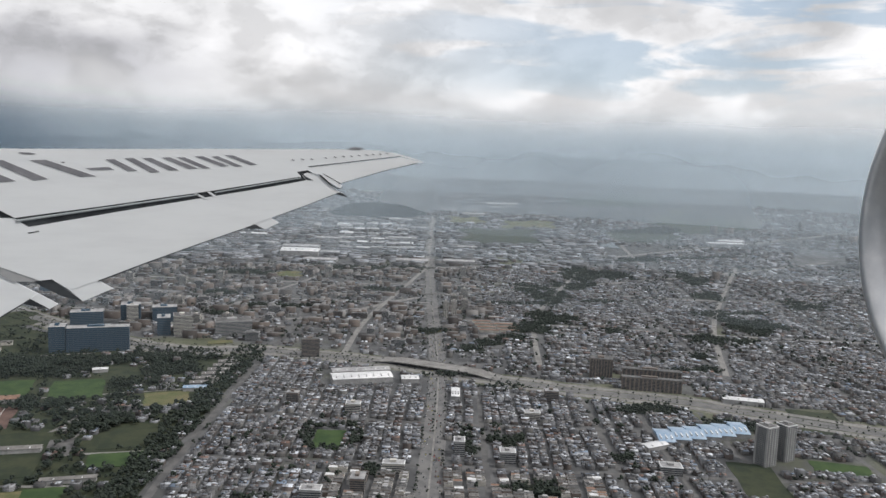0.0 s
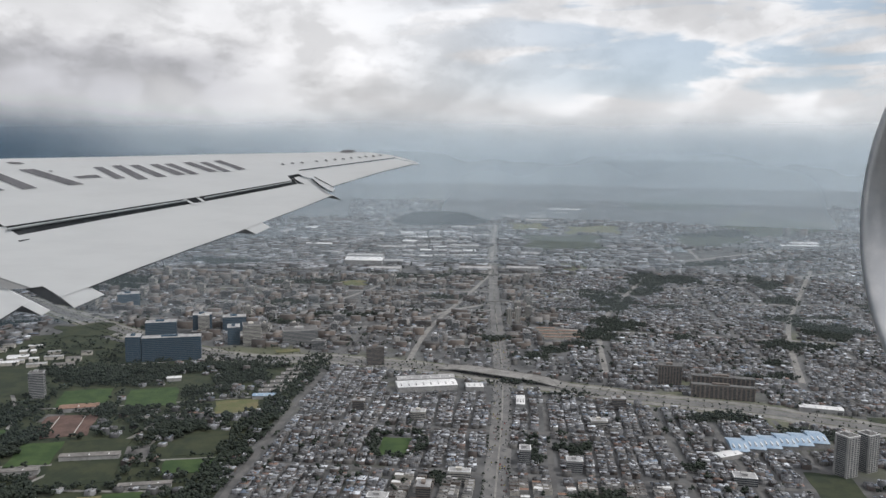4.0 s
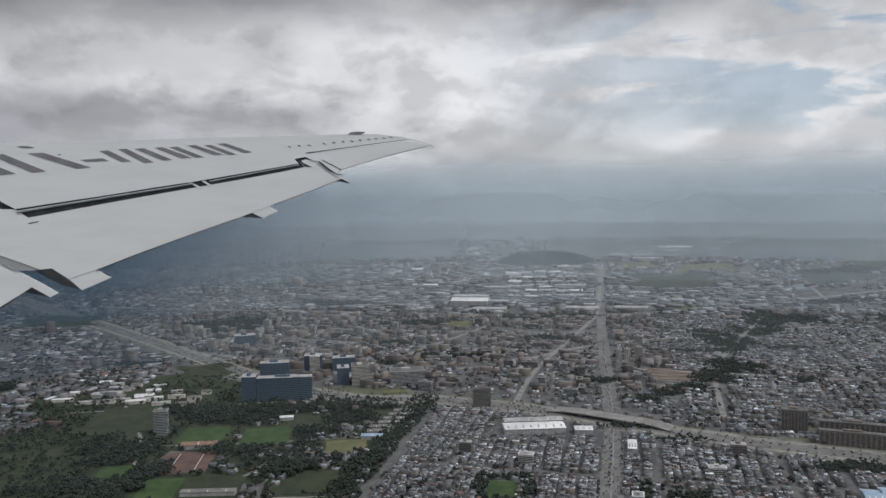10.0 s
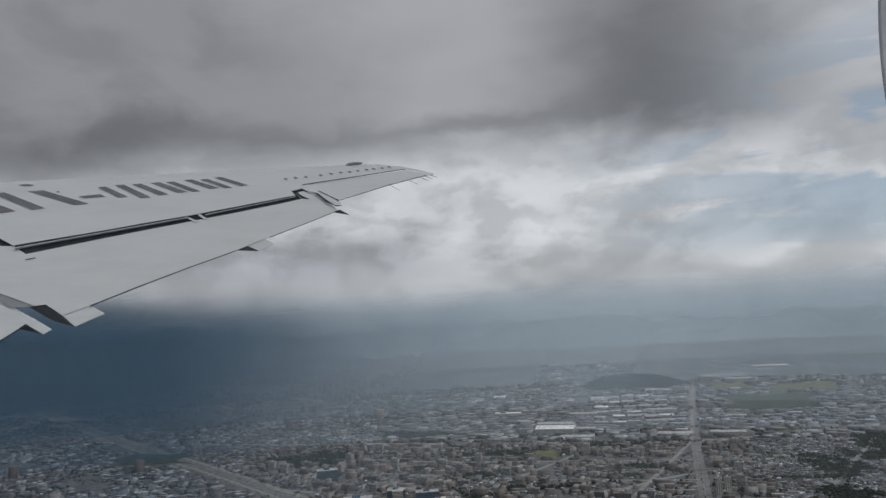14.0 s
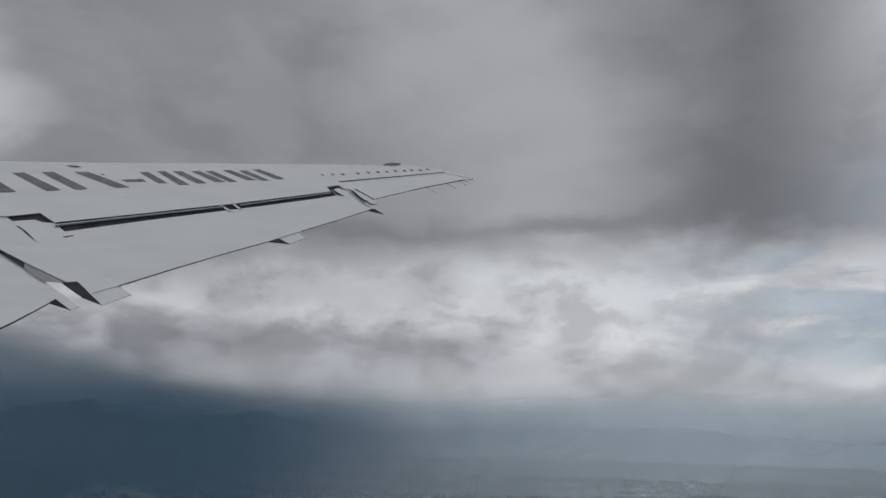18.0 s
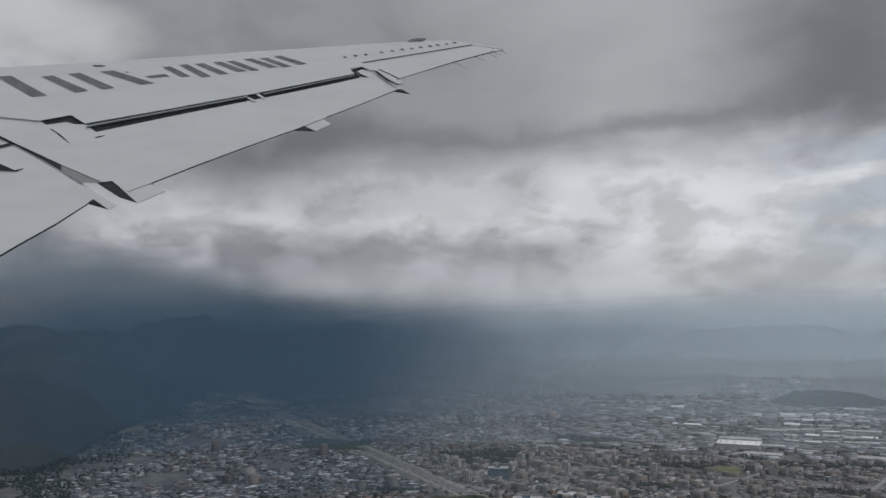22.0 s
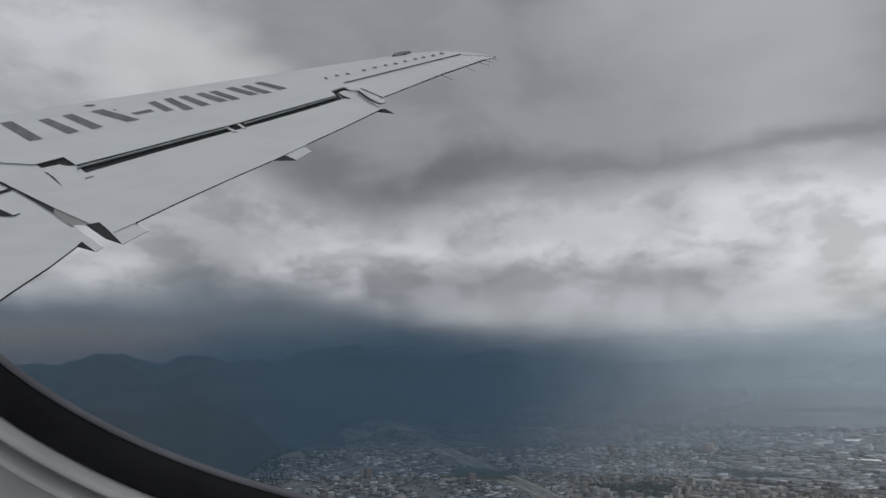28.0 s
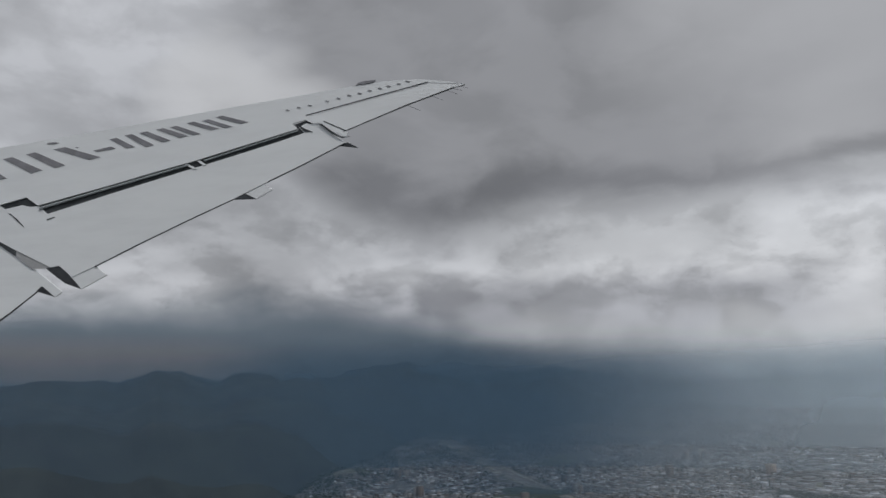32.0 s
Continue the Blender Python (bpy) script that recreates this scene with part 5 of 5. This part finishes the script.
# ---- rows of small houses ----
def house(wide, deep, high, wall, roof, extra, label):
    """A terraced house with a flat or sheet roof, door, windows, and things on the roof."""
    th = empty("house", Matrix(), label, "house", "terraced houses near the flight path")
    a, b = wide / 2, deep / 2
    part("wall", box(-a, -b, -0.4, a, b, high), wall, th)
    part("roof", box(-a + 0.25, -b + 0.25, high - 0.1, a - 0.25, b - 0.25, high + 0.12), roof, th)
    for side in (-1, 1):
        part("parapet", box(side * a - 0.13, -b, high, side * a + 0.13, b, high + 0.7), wall, th)
    for z in np.arange(1.0, high - 1.6, 2.7):
        for px in (-a * 0.5, a * 0.5):
            part("window", box(px - 0.8, -b - 0.08, z, px + 0.8, -b + 0.05, z + 1.3), WINDOW, th)
    part("door", box(-0.5, -b - 0.08, 0, 0.5, -b + 0.05, 2.1), FRAME_DARK, th)
    if extra == "tank":
        part("water_tank", rod((a * 0.3, b * 0.4, high), (a * 0.3, b * 0.4, high + 1.5), 0.7, 0.6, 10), TANK, th)
    if extra == "room":
        part("roof_room", box(-a * 0.7, -b * 0.1, high, a * 0.4, b * 0.8, high + 2.5), wall, th)
        part("sheet_roof", box(-a * 0.8, -b * 0.2, high + 2.5, a * 0.5, b * 0.9, high + 2.65), ROOF_GREY, th)
    if extra == "sheet":
        part("sheet_roof", box(-a * 0.9, -b * 0.9, high + 0.5, a * 0.9, b * 0.2, high + 0.66), roof, th)
    return th


HOUSE_KINDS = [house(7.5, 12.0, 5.1, CREAM, ROOF_DULL, "room", "cream terraced house with a room on its dull roof"), house(7.9, 12.0, 7.31, BRICK, ROOF_TAR, "tank", "brick terraced house with a dark flat roof and water tank"),
               house(7.5, 12.0, 4.76, GREYWALL, ROOF_CLAY, "", "grey terraced house with an orange tiled roof"), house(7.9, 12.0, 6.97, CREAM, ROOF_WHITE, "sheet", "cream terraced house with a white sheet roof"),
               house(7.5, 12.0, 5.27, BRICK, ROOF_TAR, "sheet", "brick terraced house with a dark sheet roof"), house(7.9, 12.0, 6.29, GREYWALL, ROOF_TAR, "room", "grey terraced house with a room on its dark roof"),
               house(7.9, 12.0, 7.31, GREYWALL, ROOF_DULL, "tank", "grey terraced house with a flat roof and water tank")]
used_kinds = set()


def near_stretch(s, w):
    return (860 < s) & (s < 985) & (w > -160) & (w < 300)


def city_rows():
    """Terraces: near ones line the streets leading away, far ones lie across."""
    near, small, tops = [], [], []
    turn0 = math.atan2(V[1], V[0])
    lines = [(True, w + off, row) for w in np.arange(-700, 1500, 30.5) for row, off in ((0, 6.3), (1, 18.9))]
    lines += [(False, s + off, row) for s in np.arange(1150, 2700, 36.0) for row, off in ((0, 7.0), (1, 21.0))]
    for away, q, row in lines:
        p0, p1 = (640.0, 1900.0) if away else (-1900.0, 2100.0)
        ws = []
        while p0 < p1:
            wide = 8.0 if away and -170 < q < 310 else RNG.uniform(5.5, 10.5) if away else RNG.uniform(7, 14)
            ws.append((p0 + wide / 2, wide))
            p0 += wide + (0.1 if RNG.random() < 0.92 else RNG.uniform(1, 4))
        ws = np.array(ws)
        ws = ws[np.mod(ws[:, 0] + 17 * math.floor(q / 99), 104.0) > 6.0]
        full = np.full(len(ws), q)
        s, w = (ws[:, 0], full) if away else (full, ws[:, 0])
        w = w + (2.6 * np.sin(s / 61.0 + 2.1 * math.floor(q / 92)) if away else 0)
        s = s + (0 if away else 3.5 * np.sin(w / 83.0))
        x, y = s * U[0] + w * V[0], s * U[1] + w * V[1]
        before = y < along(HIGHWAY, x)
        keep = in_view(x, y) & free(x, y, 4.0) & (np.hypot(x, y) > 640) & (before == away)
        g = green_zone(x, y)
        keep &= ~g | (RNG.random(len(x)) < np.where((x < -600) & (y > 1480), 0.8, np.where(x < -560, 0.40, 0.18)))
        keep &= ~flats_zone(x, y) | (RNG.random(len(x)) < 0.38)
        keep &= RNG.random(len(x)) < 0.96 * thin_out(x, y)
        keep &= ~shed_zone(x, y)
        for i in np.nonzero(keep)[0]:
            high = RNG.choice([3.0, 4.2, 5.4, 5.8, 7.8, 10.4], p=[0.14, 0.22, 0.27, 0.22, 0.11, 0.04]) + RNG.uniform(-0.4, 0.4)
            deep = RNG.uniform(5.6, 6.3)
            if near_stretch(s[i], w[i]) and not g[i] and len(near) < 250:
                near.append((x[i], y[i], turn0 + (math.pi / 2 if away else 0) + (0 if row else math.pi)))
                continue
            half = (deep, ws[i, 1] / 2) if away else (ws[i, 1] / 2, deep)
            small.append((x[i] + RNG.uniform(-0.8, 0.8), y[i] + RNG.uniform(-0.8, 0.8), *half, GROUND - 0.5, high + 0.5, turn0 + RNG.normal(0, 0.02)))
            for _ in range(5 if y[i] < 1150 else 4 if y[i] < 1500 else 2):
                if RNG.random() < 0.72:
                    low = RNG.random() < 0.55
                    tops.append((x[i] + RNG.uniform(-4.6, 4.6), y[i] + RNG.uniform(-4.6, 4.6), RNG.uniform(0.8, 3.0), RNG.uniform(0.8, 3.0), GROUND + high - 0.1, RNG.uniform(0.2, 0.7) if low else RNG.uniform(0.8, 2.8), turn0 + RNG.normal(0, 0.05)))
    return near, small, tops


near, small, tops = city_rows()
boxes_mesh("terraced_houses", small, HOUSES, "dense rows of small terraced houses with mixed roofs", "houses")
boxes_mesh("rooftop_rooms", tops, HOUSES, "small rooms, sheets and tanks on the house roofs", "rooftop rooms")
for x, y, turn in near:
    kind = int(RNG.choice(7, p=[0.16, 0.17, 0.12, 0.06, 0.17, 0.16, 0.16]))
    m = Matrix.Translation((x, y, base(x, y))) @ Matrix.Rotation(turn, 4, "Z")
    if kind in used_kinds:
        copy_thing(HOUSE_KINDS[kind], m)
    else:
        HOUSE_KINDS[kind].matrix_world = m
        used_kinds.add(kind)


def far_city():
    flats, sheds, rest = [], [], []
    n = 80000
    r = np.sqrt(RNG.uniform(1650 ** 2, 4940 ** 2, n))
    az = np.radians(RNG.uniform(-44, 78, n))
    x, y = -r * np.sin(az), r * np.cos(az)
    ok = free(x, y, 8) & in_view(x, y) & (RNG.random(n) < thin_out(x, y))
    turn0 = math.atan2(V[1], V[0])
    patch = np.array([noise.noise(Vector((a / 260, b / 260, 4.0))) for a, b in zip(x, y)])
    for i in np.nonzero(ok)[0]:
        a, b = x[i], y[i]
        if shed_zone(a, b):
            if RNG.random() < 0.42:
                sheds.append((a, b, RNG.uniform(8, 30), RNG.uniform(7, 18), GROUND - 2.5, RNG.uniform(8, 14), turn0 + (math.pi / 2 if RNG.random() < 0.5 else 0)))
        elif flats_zone(a, b):
            if y[i] > 1700 and RNG.random() < 0.22:
                flats.append((a, b, RNG.uniform(9, 20), RNG.uniform(5, 8), GROUND - 0.5, RNG.choice([8, 10, 11, 14, 18]), turn0 + (math.pi / 2 if RNG.random() < 0.5 else 0)))
        elif r[i] > 2600 or a < -850:
            if patch[i] > -0.28:
                rest.append((a, b, RNG.uniform(4, 15), RNG.uniform(4, 9), GROUND - 1.5, RNG.choice([4, 5, 6, 7, 9, 12]), turn0 + (math.pi / 2 if RNG.random() < 0.5 else 0) + (0.3 if a > 900 else 0)))
            if patch[i] > 0.32 and r[i] < 3900 and RNG.random() < 0.03:
                flats.append((a, b, RNG.uniform(9, 14), RNG.uniform(8, 12), GROUND - 0.5, RNG.uniform(24, 50), turn0))
    return flats, sheds, rest


flats, sheds, rest = far_city()
boxes_mesh("apartment_rows", flats, FLATS, "brown brick apartment rows past the highway", "apartments")
boxes_mesh("industrial_halls", sheds, SHEDS, "pale and grey industrial halls in the distance", "industrial halls")
boxes_mesh("distant_houses", rest, HOUSES, "distant blocks of houses fading into mist", "houses")


# ---- trees ----
def ico():
    bm = bmesh.new()
    bmesh.ops.create_icosphere(bm, subdivisions=1, radius=1.0)
    v = np.array([p.co[:] for p in bm.verts])
    f = np.array([[q.index for q in p.verts] for p in bm.faces])
    bm.free()
    return v, f


ICO_V, ICO_F = ico()


def clumps_mesh(name, rows, mat):
    """Many leaf clumps as one mesh: rows of x, y, z, radius."""
    r = np.asarray(rows, float)
    n = len(r)
    wob = RNG.uniform(0.6, 1.35, (n, len(ICO_V), 1))
    co = ICO_V[None] * wob * r[:, None, 3:4] * np.array((1, 1, 0.85)) + r[:, None, :3]
    idx = (np.arange(n)[:, None, None] * len(ICO_V) + ICO_F[None]).reshape(-1)
    me = bpy.data.meshes.new(name)
    me.vertices.add(n * len(ICO_V))
    me.vertices.foreach_set("co", co.reshape(-1))
    me.loops.add(len(idx))
    me.loops.foreach_set("vertex_index", idx.astype(np.int32))
    me.polygons.add(n * len(ICO_F))
    me.polygons.foreach_set("loop_start", np.arange(0, len(idx), 3, dtype=np.int32))
    me.polygons.foreach_set("loop_total", np.full(n * len(ICO_F), 3, np.int32))
    me.update(calc_edges=True)
    me.materials.append(mat)
    return new(name, me)


def crown(x, y, z, size, n):
    out = []
    for _ in range(n):
        a, q = RNG.uniform(0, 6.28), math.sqrt(RNG.random())
        out.append((x + math.cos(a) * q * size * 0.75, y + math.sin(a) * q * size * 0.75, z + size * RNG.uniform(0.5, 1.5) * (1.1 - 0.4 * q), size * RNG.uniform(0.28, 0.5)))
    return out


def woodland():
    rows = []
    spots = []
    for cx, cy, rx, ry in WOODS:
        for _ in range(int(3.1416 * rx * ry / 22) + 4):
            a, q = RNG.uniform(0, 6.28), math.sqrt(RNG.random()) * 1.3
            if not in_wood(np.array(cx + rx * q * math.cos(a)), np.array(cy + ry * q * math.sin(a)), 1.05):
                continue
            spots.append((cx + rx * q * math.cos(a), cy + ry * q * math.sin(a), RNG.uniform(2.8, 5.5)))
    for y in np.arange(640, 1640, 4.2):
        dx = diagonal_x(y)
        for _ in range(3):
            spots.append((dx - RNG.uniform(7, 60), y + RNG.uniform(-3, 3), RNG.uniform(3.5, 6.5)))
    hw = smooth_line(HIGHWAY, 14)
    for i in range(len(hw) - 1):
        a, b = hw[i], hw[i + 1]
        d = (b - a).normalized()
        steps = int((b - a).length / 9)
        for j in range(steps):
            p = a + (b - a) * j / steps
            for off in (-38, -17, 0, 17, 38):
                if RNG.random() < 0.55:
                    q = p + Vector((-d.y, d.x)) * (off + RNG.uniform(-1.2, 1.2))
                    spots.append((q.x, q.y, RNG.uniform(1.8, 3.4)))
    for y in np.arange(700, 2900, 13.0):
        for off in (-1.0, 17.0, -17.0):
            if RNG.random() < 0.5:
                spots.append((float(avenue_x(y)) + off + RNG.uniform(-1, 1), y, RNG.uniform(1.6, 3.0)))
    n = 9000
    x, y = RNG.uniform(-1100, -140, n), RNG.uniform(700, 1900, n)
    keep = green_zone(x, y) & ~in_field(x, y) & ~in_plot(x, y) & (far_from(DIAGONAL, x, y) > 14) & (far_from(HIGHWAY, x, y) > 36)
    clump = np.array([noise.noise(Vector((a / 60, b / 60, 2.0))) for a, b in zip(x, y)])
    keep &= ~((y > 1550) & (x < -620)) | (RNG.random(n) < 0.25)
    for i in np.nonzero(keep & (clump > -0.38))[0]:
        spots.append((x[i], y[i], RNG.uniform(2.5, 6.0)))
    n = 16000
    r = np.sqrt(RNG.uniform(800 ** 2, 4300 ** 2, n))
    az = np.radians(RNG.uniform(-43, 78, n))
    x, y = -r * np.sin(az), r * np.cos(az)
    clump = np.array([noise.noise(Vector((a / 190, b / 190, 6.0))) for a, b in zip(x, y)])
    keep = (clump > -0.02) & (far_from(AVENUE, x, y) > 24) & (far_from(HIGHWAY, x, y) > 36) & ~in_plot(x, y) & ~in_field(x, y) & in_view(x, y)
    for i in np.nonzero(keep)[0]:
        spots.append((x[i], y[i], RNG.uniform(2.5, 5.0) * (1 + r[i] / 4000)))
    n = 16000
    az = RNG.uniform(16, 80, n)
    r = mountain_foot(az) + 60 - 620 * RNG.random(n) ** 1.6
    x, y = -r * np.sin(np.radians(az)), r * np.cos(np.radians(az))
    clump = np.array([noise.noise(Vector((a / 120, b / 120, 9.0))) for a, b in zip(x, y)])
    for i in np.nonzero((clump > -0.15) & in_view(x, y) & ~in_plot(x, y))[0]:
        spots.append((x[i], y[i], RNG.uniform(4.0, 9.0)))
    for x, y, size in spots:
        d = math.hypot(x, y)
        rows += crown(x, y, base(x, y) + size * 0.4, size, 7 if d < 1300 else 4 if d < 2200 else 2)
    return rows


tagged(clumps_mesh("woodland", woodland(), LEAF), "dark green tree crowns in belts, parks and streets", "trees", kind="stuff")


def tree(size, label):
    th = empty("tree", Matrix(), label, "tree", "single trees of the park")
    trunk = part("trunk", rod((0, 0, -0.3), (0, 0, size * 1.1), size * 0.09, size * 0.04, 7), BARK, th)
    for a in (0.4, 2.4, 4.5):
        part("limb", rod((0, 0, size * 0.7), (math.cos(a) * size * 0.5, math.sin(a) * size * 0.5, size * 1.25), size * 0.04, size * 0.015, 5), BARK, trunk)
    ob = clumps_mesh("crown", crown(0, 0, size * 0.5, size, 34), LEAF)
    ob.parent = th
    return th


TREES = [tree(5.0, "broad dark green tree with an uneven crown"), tree(4.0, "small dark green tree with a loose crown"), tree(6.2, "tall dark green tree with a wide crown")]
seen = set()
for i in range(70):
    for _ in range(60):
        x, y = RNG.uniform(-560, -260), RNG.uniform(880, 1330)
        if not in_field(np.array(x), np.array(y)) and not in_plot(np.array(x), np.array(y)) and x < diagonal_x(y) - 66:
            break
    kind = int(RNG.integers(3))
    m = Matrix.Translation((x, y, base(x, y))) @ Matrix.Rotation(RNG.uniform(0, 6.28), 4, "Z")
    if kind in seen:
        copy_thing(TREES[kind], m)
    else:
        TREES[kind].matrix_world = m
        seen.add(kind)


# ---- traffic at rest on the avenue ----
def car(long, label):
    th = empty("car", Matrix(), label, "car", "cars on the avenue")
    part("body", box(-0.9, -long / 2, 0.3, 0.9, long / 2, 1.0, 0.12), CARS, th)
    part("cabin", box(-0.78, -long * 0.22, 0.98, 0.78, long * 0.3, 1.5, 0.15), WINDOW, th)
    for sx in (-0.8, 0.8):
        for sy in (-0.3, 0.3):
            part("wheel", rod((sx - 0.1, sy * long, 0.32), (sx + 0.1, sy * long, 0.32), 0.32, 0.32, 8), TANK, th)
    return th


CAR_KINDS = [car(4.4, "small car on the asphalt avenue"), car(9.5, "long bus on the asphalt avenue")]
placed = [False, False]
for i in range(235):
    y = RNG.uniform(880, 1900)
    off = float(RNG.choice([-14.6, -11.4, -8.0, -4.6, 4.6, 8.0, 11.4, 14.6]))
    x = float(avenue_x(y)) + off
    kind = 1 if RNG.random() < 0.1 else 0
    m = Matrix.Translation((x, y, GROUND + 0.42)) @ Matrix.Rotation(radians(-9 if y < 1477 else -6), 4, "Z")
    if placed[kind]:
        copy_thing(CAR_KINDS[kind], m)
    else:
        CAR_KINDS[kind].matrix_world = m
        placed[kind] = True
